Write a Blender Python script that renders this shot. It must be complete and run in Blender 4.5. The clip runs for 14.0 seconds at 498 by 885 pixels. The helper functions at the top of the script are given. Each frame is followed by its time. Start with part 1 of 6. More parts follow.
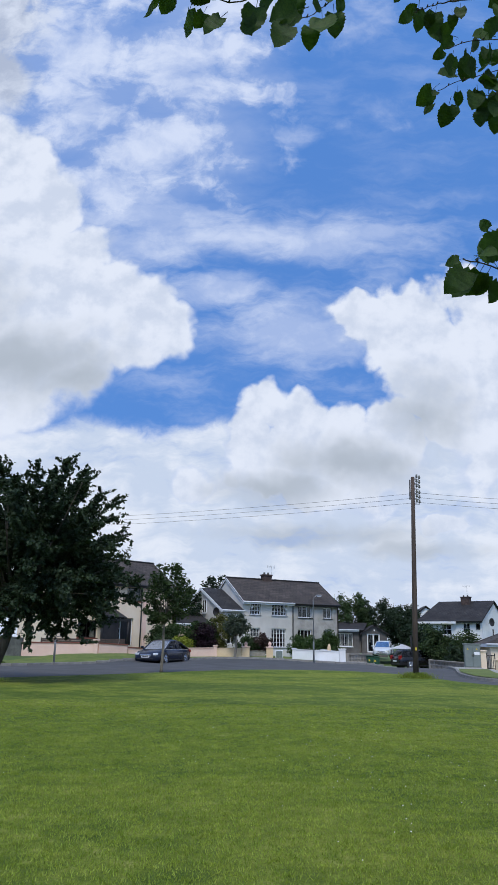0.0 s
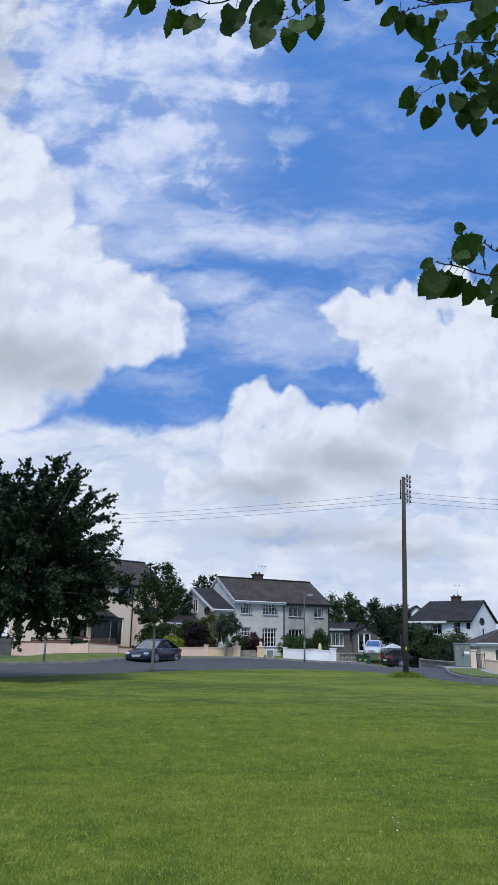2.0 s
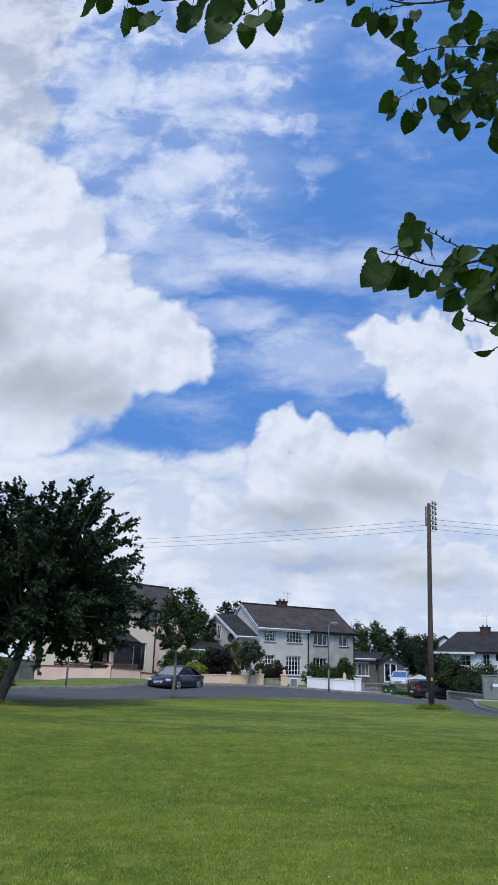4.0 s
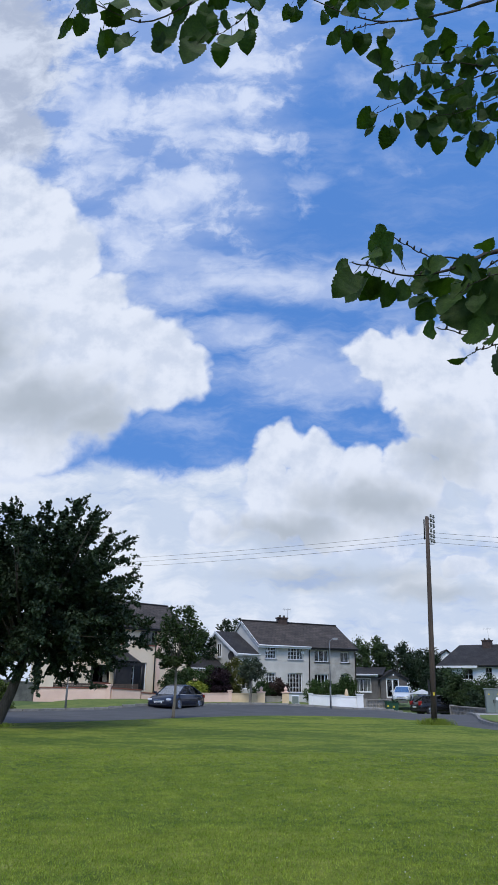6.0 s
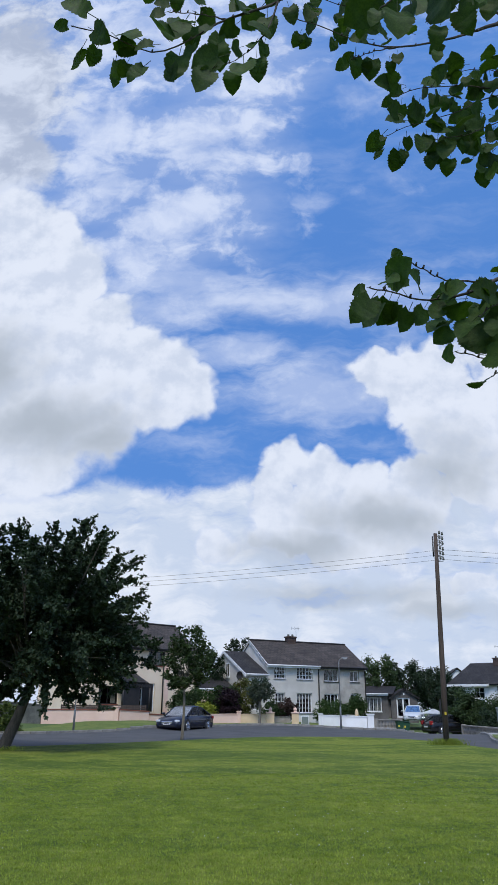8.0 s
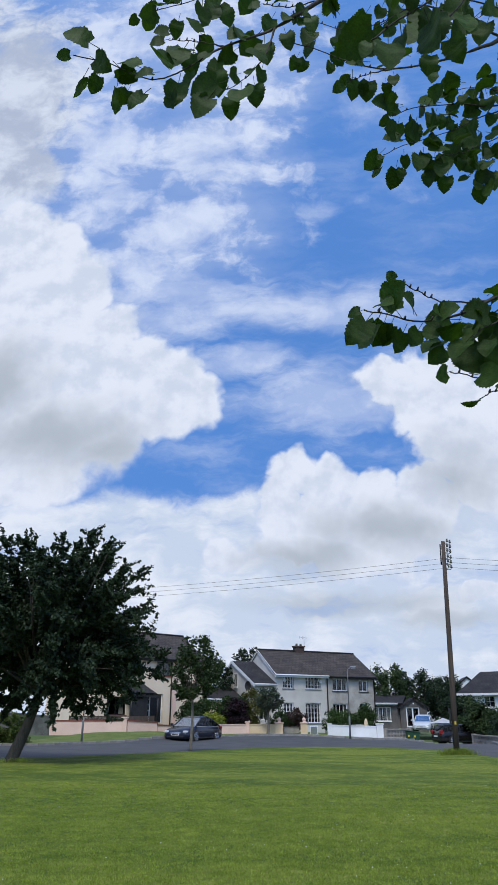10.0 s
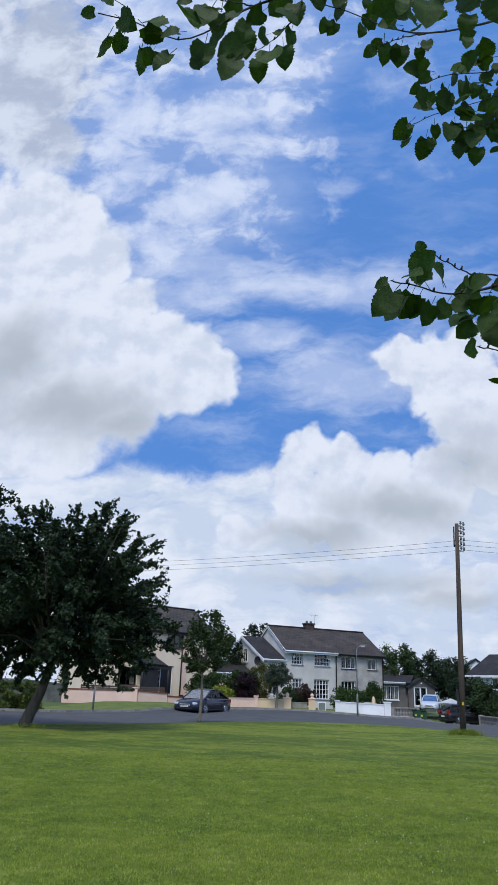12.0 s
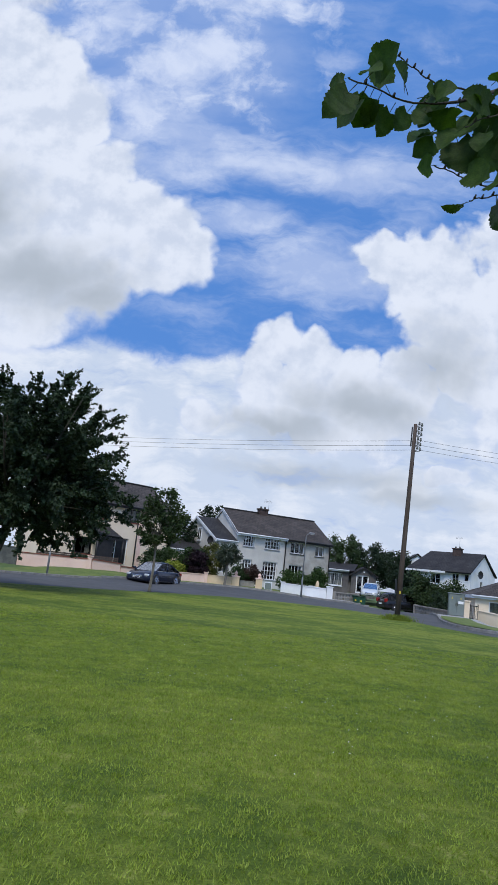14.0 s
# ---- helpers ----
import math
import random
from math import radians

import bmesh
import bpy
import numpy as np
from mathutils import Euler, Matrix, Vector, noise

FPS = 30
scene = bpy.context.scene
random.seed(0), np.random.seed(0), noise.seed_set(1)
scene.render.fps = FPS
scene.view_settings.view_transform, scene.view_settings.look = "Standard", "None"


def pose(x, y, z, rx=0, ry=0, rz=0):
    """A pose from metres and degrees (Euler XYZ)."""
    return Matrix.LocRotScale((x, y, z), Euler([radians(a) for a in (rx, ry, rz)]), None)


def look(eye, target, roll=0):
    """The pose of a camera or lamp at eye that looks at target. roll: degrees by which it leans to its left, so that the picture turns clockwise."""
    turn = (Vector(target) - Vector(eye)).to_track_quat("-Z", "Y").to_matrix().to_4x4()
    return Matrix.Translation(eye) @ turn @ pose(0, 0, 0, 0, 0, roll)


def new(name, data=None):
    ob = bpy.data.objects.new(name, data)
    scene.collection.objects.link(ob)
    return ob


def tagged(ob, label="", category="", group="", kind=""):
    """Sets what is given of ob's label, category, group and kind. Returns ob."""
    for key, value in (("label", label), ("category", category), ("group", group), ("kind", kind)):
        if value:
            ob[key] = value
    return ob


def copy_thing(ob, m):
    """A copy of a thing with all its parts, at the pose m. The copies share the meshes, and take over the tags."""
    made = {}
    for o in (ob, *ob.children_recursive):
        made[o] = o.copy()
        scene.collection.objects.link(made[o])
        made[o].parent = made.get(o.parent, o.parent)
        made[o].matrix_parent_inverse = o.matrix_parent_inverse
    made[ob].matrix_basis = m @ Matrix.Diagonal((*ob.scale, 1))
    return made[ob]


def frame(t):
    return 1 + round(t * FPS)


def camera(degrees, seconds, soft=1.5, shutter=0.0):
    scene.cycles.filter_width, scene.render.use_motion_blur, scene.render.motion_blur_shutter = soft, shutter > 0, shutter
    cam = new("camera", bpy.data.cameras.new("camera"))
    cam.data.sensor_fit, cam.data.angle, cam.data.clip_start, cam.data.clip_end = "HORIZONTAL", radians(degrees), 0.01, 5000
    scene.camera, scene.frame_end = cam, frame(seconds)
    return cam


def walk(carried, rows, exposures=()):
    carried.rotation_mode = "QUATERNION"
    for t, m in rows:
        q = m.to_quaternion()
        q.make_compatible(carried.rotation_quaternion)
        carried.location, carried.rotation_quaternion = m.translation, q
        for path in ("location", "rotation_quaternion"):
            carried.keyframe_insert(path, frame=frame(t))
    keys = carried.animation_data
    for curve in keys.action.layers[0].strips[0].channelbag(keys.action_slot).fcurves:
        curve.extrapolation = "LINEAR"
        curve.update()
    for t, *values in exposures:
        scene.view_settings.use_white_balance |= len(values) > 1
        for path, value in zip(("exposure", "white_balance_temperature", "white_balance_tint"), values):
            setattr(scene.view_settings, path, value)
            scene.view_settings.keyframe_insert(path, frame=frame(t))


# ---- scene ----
cam = camera(39.26, 14.0, soft=1.2)
PATH = [
    (0, (0.483, 0.522, 1.326), (0.413, 2.443, 1.877), 0.9),
    (0.5, (0.506, 0.534, 1.331), (0.444, 2.457, 1.88), 0.7),
    (1, (0.504, 0.548, 1.326), (0.452, 2.472, 1.87), 0.7),
    (1.5, (0.511, 0.579, 1.331), (0.467, 2.504, 1.872), 0.7),
    (2, (0.512, 0.519, 1.328), (0.465, 2.442, 1.878), 0.9),
    (2.5, (0.532, 0.523, 1.32), (0.47, 2.44, 1.888), 1.3),
    (3, (0.598, 0.616, 1.305), (0.504, 2.524, 1.897), 1.7),
    (3.5, (0.64, 0.596, 1.308), (0.519, 2.498, 1.915), 2.1),
    (6, (0.694, 0.594, 1.297), (0.577, 2.477, 1.96), 0.9),
    (6.5, (0.714, 0.558, 1.299), (0.597, 2.437, 1.975), 0.6),
    (7, (0.681, 0.611, 1.301), (0.561, 2.485, 1.988), 0.6),
    (7.5, (0.686, 0.574, 1.308), (0.558, 2.442, 2.008), 0.5),
    (8, (0.674, 0.596, 1.313), (0.54, 2.46, 2.024), 0.5),
    (10.5, (0.694, 0.564, 1.325), (0.538, 2.414, 2.069), 0.3),
    (11, (0.698, 0.588, 1.332), (0.533, 2.434, 2.084), 0.7),
    (11.5, (0.695, 0.594, 1.34), (0.516, 2.446, 2.074), 1.3),
    (12, (0.678, 0.589, 1.32), (0.482, 2.462, 1.993), 2.1),
    (12.5, (0.677, 0.613, 1.294), (0.458, 2.514, 1.878), 3.2),
    (13, (0.685, 0.603, 1.252), (0.463, 2.53, 1.739), 4.3),
    (13.5, (0.706, 0.602, 1.229), (0.51, 2.551, 1.636), 5.3),
    (14, (0.747, 0.685, 1.242), (0.662, 2.649, 1.612), 6.1),
]
walk(cam, [(t, look(eye, target, roll)) for t, eye, target, roll in PATH])
# ---- sun, sky and exposure ----
SUN_EL, SUN_AZ = 55.0, 186.0  # azimuth clockwise from +y, where the light comes from
sun = new("sun", bpy.data.lights.new("sun", "SUN"))
sun.data.energy, sun.data.angle, sun.data.color = 2.3, radians(15), (1.0, 0.95, 0.87)
_d = Vector((math.sin(radians(SUN_AZ)) * math.cos(radians(SUN_EL)), math.cos(radians(SUN_AZ)) * math.cos(radians(SUN_EL)), math.sin(radians(SUN_EL))))
sun.matrix_basis = look(_d * 50, (0, 0, 0))
scene.view_settings.exposure = 0.0

# clouds by their direction: x/y and z/y of the middle, half width, half height
HEAP_WEST = [(-0.492, 0.793, 0.074, 0.109), (-0.429, 0.762, 0.068, 0.102), (-0.388, 0.678, 0.074, 0.104), (-0.455, 0.613, 0.143, 0.235), (-0.327, 0.578, 0.079, 0.095), (-0.265, 0.522, 0.077, 0.083), (-0.209, 0.505, 0.067, 0.072),
             (-0.161, 0.469, 0.044, 0.052), (-0.221, 0.447, 0.071, 0.056), (-0.336, 0.431, 0.108, 0.099), (-0.444, 0.416, 0.147, 0.099), (-0.609, 0.607, 0.146, 0.29), (-0.654, 0.745, 0.111, 0.164), (-0.47, 0.35, 0.17, 0.06), (-0.36, 0.5, 0.12, 0.12)]
HEAP_EAST = [(-0.011, 0.34, 0.05, 0.049), (-0.042, 0.303, 0.046, 0.052), (0.04, 0.321, 0.062, 0.061), (0.107, 0.308, 0.061, 0.06), (-0.005, 0.253, 0.091, 0.068), (0.094, 0.243, 0.137, 0.084), (0.166, 0.477, 0.079, 0.078),
             (0.132, 0.494, 0.052, 0.051), (0.233, 0.462, 0.082, 0.104), (0.231, 0.373, 0.077, 0.096), (0.188, 0.301, 0.088, 0.077), (-0.119, 0.219, 0.043, 0.036), (0.315, 0.396, 0.096, 0.219), (0.247, 0.166, 0.039, 0.019), (0.255, 0.31, 0.06, 0.05)]
BASES = [(-0.398, 0.418, 0.191, 0.08), (-0.504, 0.5, 0.113, 0.118), (-0.312, 0.386, 0.098, 0.051), (0.0, 0.215, 0.12, 0.035), (0.12, 0.255, 0.14, 0.05), (0.228, 0.33, 0.072, 0.09), (0.06, 0.15, 0.2, 0.026), (0.2, 0.13, 0.12, 0.02)]
WISPS = [(-0.16, 0.97, 0.138, 0.143), (-0.206, 0.805, 0.158, 0.117), (-0.325, 0.888, 0.117, 0.111), (-0.283, 0.736, 0.131, 0.071), (-0.11, 1.151, 0.155, 0.15), (-0.263, 1.29, 0.247, 0.196), (-0.36, 1.02, 0.12, 0.14)]
STREAKS = [(-0.083, 0.636, 0.285, 0.042), (-0.198, 0.635, 0.183, 0.061), (0.03, 0.47, 0.17, 0.06), (-0.23, 0.68, 0.12, 0.08), (-0.092, 0.54, 0.083, 0.041), (0.076, 0.629, 0.175, 0.049)]
DULL = [(-0.553, 1.143, 0.153, 0.309), (-0.505, 0.953, 0.089, 0.11), (-0.772, 1.305, 0.228, 0.608)]
THIN = [(0.117, 1.088, 0.137, 0.1), (0.025, 0.829, 0.05, 0.025), (0.166, 0.883, 0.089, 0.051), (0.328, 1.312, 0.163, 0.144)]

world = bpy.data.worlds.new("sky")
scene.world = world
world.use_nodes = True
wt = world.node_tree
wt.nodes.clear()


def link_in(tree, socket, value):
    if isinstance(value, (int, float)):
        socket.default_value = value
    elif isinstance(value, (tuple, list)):
        socket.default_value = value if len(value) == len(socket.default_value) else (*value, 1.0)
    else:
        tree.links.new(value, socket)


def calc(tree, op, a, b=0.0, c=0.0, clamp=False):
    n = tree.nodes.new("ShaderNodeMath")
    n.operation, n.use_clamp = op, clamp
    for s, v in zip(n.inputs, (a, b, c)):
        link_in(tree, s, v)
    return n.outputs[0]


def vec(tree, op, a, b=(0, 0, 0)):
    n = tree.nodes.new("ShaderNodeVectorMath")
    n.operation = op
    link_in(tree, n.inputs[0], a)
    link_in(tree, n.inputs[1], b)
    return n.outputs["Value"] if op in ("LENGTH", "DOT_PRODUCT") else n.outputs["Vector"]


def ramp(tree, x, lo, hi, a=0.0, b=1.0):
    n = tree.nodes.new("ShaderNodeMapRange")
    n.interpolation_type = "SMOOTHSTEP"
    for s, v in zip(n.inputs, (x, lo, hi, a, b)):
        link_in(tree, s, v)
    return n.outputs[0]


def grain(tree, where, scale, detail=5.0, rough=0.55, distort=0.0):
    n = tree.nodes.new("ShaderNodeTexNoise")
    link_in(tree, n.inputs["Vector"], where)
    n.inputs["Scale"].default_value, n.inputs["Detail"].default_value = scale, detail
    n.inputs["Roughness"].default_value, n.inputs["Distortion"].default_value = rough, distort
    return n.outputs["Fac"]


def blend(tree, f, a, b, kind="MIX"):
    n = tree.nodes.new("ShaderNodeMix")
    n.data_type, n.blend_type = "RGBA", kind
    link_in(tree, n.inputs["Factor"], f)
    link_in(tree, n.inputs[6], a)
    link_in(tree, n.inputs[7], b)
    return n.outputs[2]


def join(tree, x, y, z):
    n = tree.nodes.new("ShaderNodeCombineXYZ")
    for s, v in zip(n.inputs, (x, y, z)):
        link_in(tree, s, v)
    return n.outputs[0]


way = wt.nodes.new("ShaderNodeTexCoord").outputs["Generated"]
split = wt.nodes.new("ShaderNodeSeparateXYZ")
wt.links.new(way, split.inputs[0])
ahead = calc(wt, "MAXIMUM", split.outputs[1], 0.22)
sky_u, sky_v = calc(wt, "DIVIDE", split.outputs[0], ahead), calc(wt, "DIVIDE", split.outputs[2], ahead)
flat = join(wt, sky_u, sky_v, 0.0)


def swayed(scale, amount, detail=3):
    shift = join(wt, grain(wt, flat, scale, detail), grain(wt, vec(wt, "ADD", flat, (9.1, 3.3, 0)), scale, detail), 0.0)
    return vec(wt, "ADD", flat, vec(wt, "MULTIPLY", vec(wt, "SUBTRACT", shift, (0.5, 0.5, 0)), (amount, amount, 0)))


bent, curled = swayed(14.0, 0.05), swayed(9.0, 0.07, 6)


def field(where, spots):
    best = -3.0
    for u, v, ru, rv in spots:
        off = vec(wt, "MULTIPLY", vec(wt, "SUBTRACT", where, (u, v, 0)), (1 / ru, 1 / rv, 0))
        best = calc(wt, "MAXIMUM", best, calc(wt, "SUBTRACT", 1.0, vec(wt, "LENGTH", off)))
    return best


def lumps(where, scale):
    """Rounded billows."""
    n = wt.nodes.new("ShaderNodeTexVoronoi")
    n.feature, n.inputs["Scale"].default_value = "SMOOTH_F1", scale
    n.inputs["Smoothness"].default_value, n.inputs["Detail"].default_value = 0.4, 2.0
    wt.links.new(where, n.inputs["Vector"])
    return calc(wt, "SUBTRACT", 0.55, n.outputs["Distance"])


def plus(a, b, k=1.0, mid=0.0):
    return calc(wt, "ADD", a, calc(wt, "MULTIPLY", calc(wt, "SUBTRACT", b, mid), k))


puff = grain(wt, flat, 11.0, 9, 0.56)
puff2 = grain(wt, vec(wt, "ADD", flat, (-0.012, 0.02, 0)), 11.0, 9, 0.56)
billow = lumps(bent, 15.0)
thread = grain(wt, vec(wt, "MULTIPLY", vec(wt, "ADD", curled, (2.0, 5.0, 0)), (0.95, 1.15, 1)), 9.5, 12, 0.6, 0.0)
comb = grain(wt, vec(wt, "MULTIPLY", vec(wt, "ADD", bent, (4.0, 1.0, 0)), (0.7, 2.2, 1)), 9.0, 10, 0.62)
west = plus(plus(calc(wt, "MULTIPLY", field(bent, HEAP_WEST), 1.5), puff, 1.25, 0.5), billow, 0.2)
east = plus(plus(field(bent, HEAP_EAST), puff, 0.9, 0.5), billow, 0.45)
heap = calc(wt, "MAXIMUM", west, east)
heap_cover = calc(wt, "MAXIMUM", ramp(wt, west, -0.2, 0.34), ramp(wt, east, -0.08, 0.17))
wisp = plus(field(bent, WISPS), thread, 3.6, 0.455)
wisp_cover = calc(wt, "MULTIPLY", ramp(wt, wisp, -0.3, 0.95), 0.93)
wisp_cover = calc(wt, "MAXIMUM", wisp_cover, calc(wt, "MULTIPLY", ramp(wt, plus(field(bent, WISPS), comb, 1.2, 0.5), -0.7, 0.4), 0.42))
streak_cover = calc(wt, "MULTIPLY", ramp(wt, plus(field(flat, STREAKS), comb, 2.6, 0.47), -0.35, 0.95), 0.8)
dull_cover = ramp(wt, plus(field(bent, DULL), thread, 1.4, 0.47), -0.1, 0.45)
thin_cover = calc(wt, "MULTIPLY", ramp(wt, plus(field(flat, THIN), thread, 3.4, 0.5), -0.1, 1.2), 0.4)
veil = calc(wt, "MULTIPLY", ramp(wt, comb, 0.4, 0.75), calc(wt, "SUBTRACT", 0.42, calc(wt, "MULTIPLY", ramp(wt, sky_v, 0.6, 0.75), 0.24)))
low = plus(sky_v, thread, 0.1, 0.5)
low_cover = calc(wt, "MULTIPLY", ramp(wt, low, 0.325, 0.295), ramp(wt, plus(comb, sky_v, -0.2, 0.2), 0.3, 0.46, 0.72, 1.0))
side = ramp(wt, calc(wt, "ABSOLUTE", calc(wt, "ADD", sky_u, 0.08)), 0.6, 0.85)
round_cover = calc(wt, "MULTIPLY", side, ramp(wt, grain(wt, vec(wt, "MULTIPLY", way, (1, 1, 2.2)), 3.2, 8, 0.58), 0.4, 0.58))
cover = heap_cover
for c in (wisp_cover, streak_cover, dull_cover, thin_cover, veil, low_cover, round_cover):
    cover = calc(wt, "MAXIMUM", cover, c)
lit = ramp(wt, calc(wt, "SUBTRACT", puff, puff2), -0.14, 0.1)
CLOUD_LIT, CLOUD_DIM, CLOUD_BASE, CLOUD_THIN = (7.6, 8.2, 9.5), (6.1, 6.85, 8.4), (4.45, 5.05, 5.95), (4.4, 5.5, 8.3)
grey = calc(wt, "MULTIPLY", ramp(wt, plus(plus(field(bent, BASES), puff, 1.1, 0.5), billow, 0.3), -0.3, 0.85), calc(wt, "MAXIMUM", heap_cover, calc(wt, "MULTIPLY", low_cover, 0.75)))
solid = blend(wt, lit, CLOUD_DIM, CLOUD_LIT)
tone = blend(wt, heap_cover, blend(wt, ramp(wt, thread, 0.4, 0.66), CLOUD_THIN, (6.9, 7.7, 9.6)), solid)
haze = blend(wt, ramp(wt, plus(plus(comb, puff, 0.7, 0.5), billow, 0.15), 0.36, 0.62), (5.7, 6.65, 8.4), (7.6, 8.2, 9.4))
tone = blend(wt, calc(wt, "MULTIPLY", low_cover, calc(wt, "SUBTRACT", 1.0, heap_cover)), tone, haze)
tone = blend(wt, grey, tone, CLOUD_BASE)
tone = blend(wt, calc(wt, "MULTIPLY", dull_cover, calc(wt, "SUBTRACT", 1.0, heap_cover)), tone, blend(wt, ramp(wt, thread, 0.38, 0.62), (4.3, 5.0, 6.6), (6.6, 7.3, 8.8)))
air = wt.nodes.new("ShaderNodeTexSky")
air.sky_type, air.sun_disc = "NISHITA", False
air.sun_elevation, air.sun_rotation = radians(SUN_EL), radians(SUN_AZ)
wt.links.new(vec(wt, "NORMALIZE", vec(wt, "ADD", way, (0, 0, 0.6))), air.inputs[0])
air.air_density, air.dust_density, air.ozone_density = 1.0, 0.4, 2.0
blue = blend(wt, 1.0, air.outputs[0], (1.25, 1.97, 2.72), "MULTIPLY")
shade = blend(wt, cover, blue, tone)
back = wt.nodes.new("ShaderNodeBackground")
wt.links.new(shade, back.inputs[0])
back.inputs[1].default_value = 0.1
wt.links.new(back.outputs[0], wt.nodes.new("ShaderNodeOutputWorld").inputs[0])

# ---- materials ----


def surface(name, c1, c2, scale=4.0, fine=40.0, rough=0.85, bump=0.15, metal=0.0, spec=0.4, fine_mix=0.35, stretch=(1, 1, 1), per_object=0.0, per_island=0.0):
    """Two-scale mottled paint, stone, leaf or bark."""
    m = bpy.data.materials.new(name)
    m.use_nodes = True
    t = m.node_tree
    p = t.nodes["Principled BSDF"]
    co = vec(t, "MULTIPLY", t.nodes.new("ShaderNodeTexCoord").outputs["Object"], stretch)
    big, small = grain(t, co, scale, 5, 0.6), grain(t, co, fine, 3, 0.6)
    f = calc(t, "ADD", calc(t, "MULTIPLY", big, 1 - fine_mix), calc(t, "MULTIPLY", small, fine_mix))
    col = blend(t, ramp(t, f, 0.32, 0.68), c1, c2)
    if per_object:
        col = blend(t, 1.0, col, blend(t, t.nodes.new("ShaderNodeObjectInfo").outputs["Random"], (1 - per_object,) * 3, (1 + per_object,) * 3), "MULTIPLY")
    if per_island:
        col = blend(t, 1.0, col, blend(t, t.nodes.new("ShaderNodeNewGeometry").outputs["Random Per Island"], (1 - per_island,) * 3, (1 + per_island,) * 3), "MULTIPLY")
    t.links.new(col, p.inputs["Base Color"])
    p.inputs["Roughness"].default_value, p.inputs["Metallic"].default_value = rough, metal
    p.inputs["Specular IOR Level"].default_value = spec
    if bump:
        b = t.nodes.new("ShaderNodeBump")
        b.inputs["Strength"].default_value, b.inputs["Distance"].default_value = bump, 0.02
        t.links.new(f, b.inputs["Height"])
        t.links.new(b.outputs[0], p.inputs["Normal"])
    return m


def leafy(name, c1, c2, through_part=0.25, rough=0.6):
    """Leaves, a little translucent, each of its own tone."""
    m = surface(name, c1, c2, 3.0, 25.0, rough, 0.1, spec=0.22, per_island=0.35, per_object=0.2)
    t = m.node_tree
    p = t.nodes["Principled BSDF"]
    tr = t.nodes.new("ShaderNodeBsdfTranslucent")
    src = p.inputs["Base Color"].links[0].from_socket
    t.links.new(blend(t, 1.0, src, (1.1, 1.35, 0.5), "MULTIPLY"), tr.inputs[0])
    mix = t.nodes.new("ShaderNodeMixShader")
    mix.inputs[0].default_value = through_part
    t.links.new(p.outputs[0], mix.inputs[1])
    t.links.new(tr.outputs[0], mix.inputs[2])
    t.links.new(mix.outputs[0], t.nodes["Material Output"].inputs[0])
    return m


def roof_tiles(name, c1, c2, row=0.3, width=0.33):
    """Rows of concrete tiles with shadow lines and lichen."""
    m = surface(name, c1, c2, 0.9, 14.0, 0.85, 0.0)
    t = m.node_tree
    p = t.nodes["Principled BSDF"]
    uv = t.nodes.new("ShaderNodeTexCoord").outputs["UV"]
    br = t.nodes.new("ShaderNodeTexBrick")
    t.links.new(uv, br.inputs["Vector"])
    br.inputs["Scale"].default_value = 1.0
    br.inputs["Brick Width"].default_value, br.inputs["Row Height"].default_value = width, row
    br.inputs["Mortar Size"].default_value, br.inputs["Mortar Smooth"].default_value = 0.025, 0.3
    br.inputs["Color1"].default_value, br.inputs["Color2"].default_value = (0.75, 0.75, 0.75, 1), (1.2, 1.17, 1.12, 1)
    br.inputs["Mortar"].default_value = (0.4, 0.4, 0.42, 1)
    src = p.inputs["Base Color"].links[0].from_socket
    t.links.new(blend(t, 1.0, src, br.outputs["Color"], "MULTIPLY"), p.inputs["Base Color"])
    b = t.nodes.new("ShaderNodeBump")
    b.inputs["Strength"].default_value, b.inputs["Distance"].default_value = 0.8, 0.03
    t.links.new(calc(t, "SUBTRACT", 1.0, br.outputs["Fac"]), b.inputs["Height"])
    t.links.new(b.outputs[0], p.inputs["Normal"])
    return m


def pane_glass(name, tint=(0.9, 0.95, 0.95), clear=0.75, gloss=1.15):
    m = bpy.data.materials.new(name)
    m.use_nodes = True
    t = m.node_tree
    t.nodes.remove(t.nodes["Principled BSDF"])
    g, s, mix = t.nodes.new("ShaderNodeBsdfGlossy"), t.nodes.new("ShaderNodeBsdfTransparent"), t.nodes.new("ShaderNodeMixShader")
    g.inputs["Roughness"].default_value = 0.03
    s.inputs[0].default_value = (tint[0] * clear, tint[1] * clear, tint[2] * clear, 1)
    fr = t.nodes.new("ShaderNodeFresnel")
    fr.inputs[0].default_value = 1.5
    t.links.new(calc(t, "MULTIPLY", fr.outputs[0], gloss, clamp=True), mix.inputs[0])
    t.links.new(s.outputs[0], mix.inputs[1])
    t.links.new(g.outputs[0], mix.inputs[2])
    t.links.new(mix.outputs[0], t.nodes["Material Output"].inputs[0])
    return m


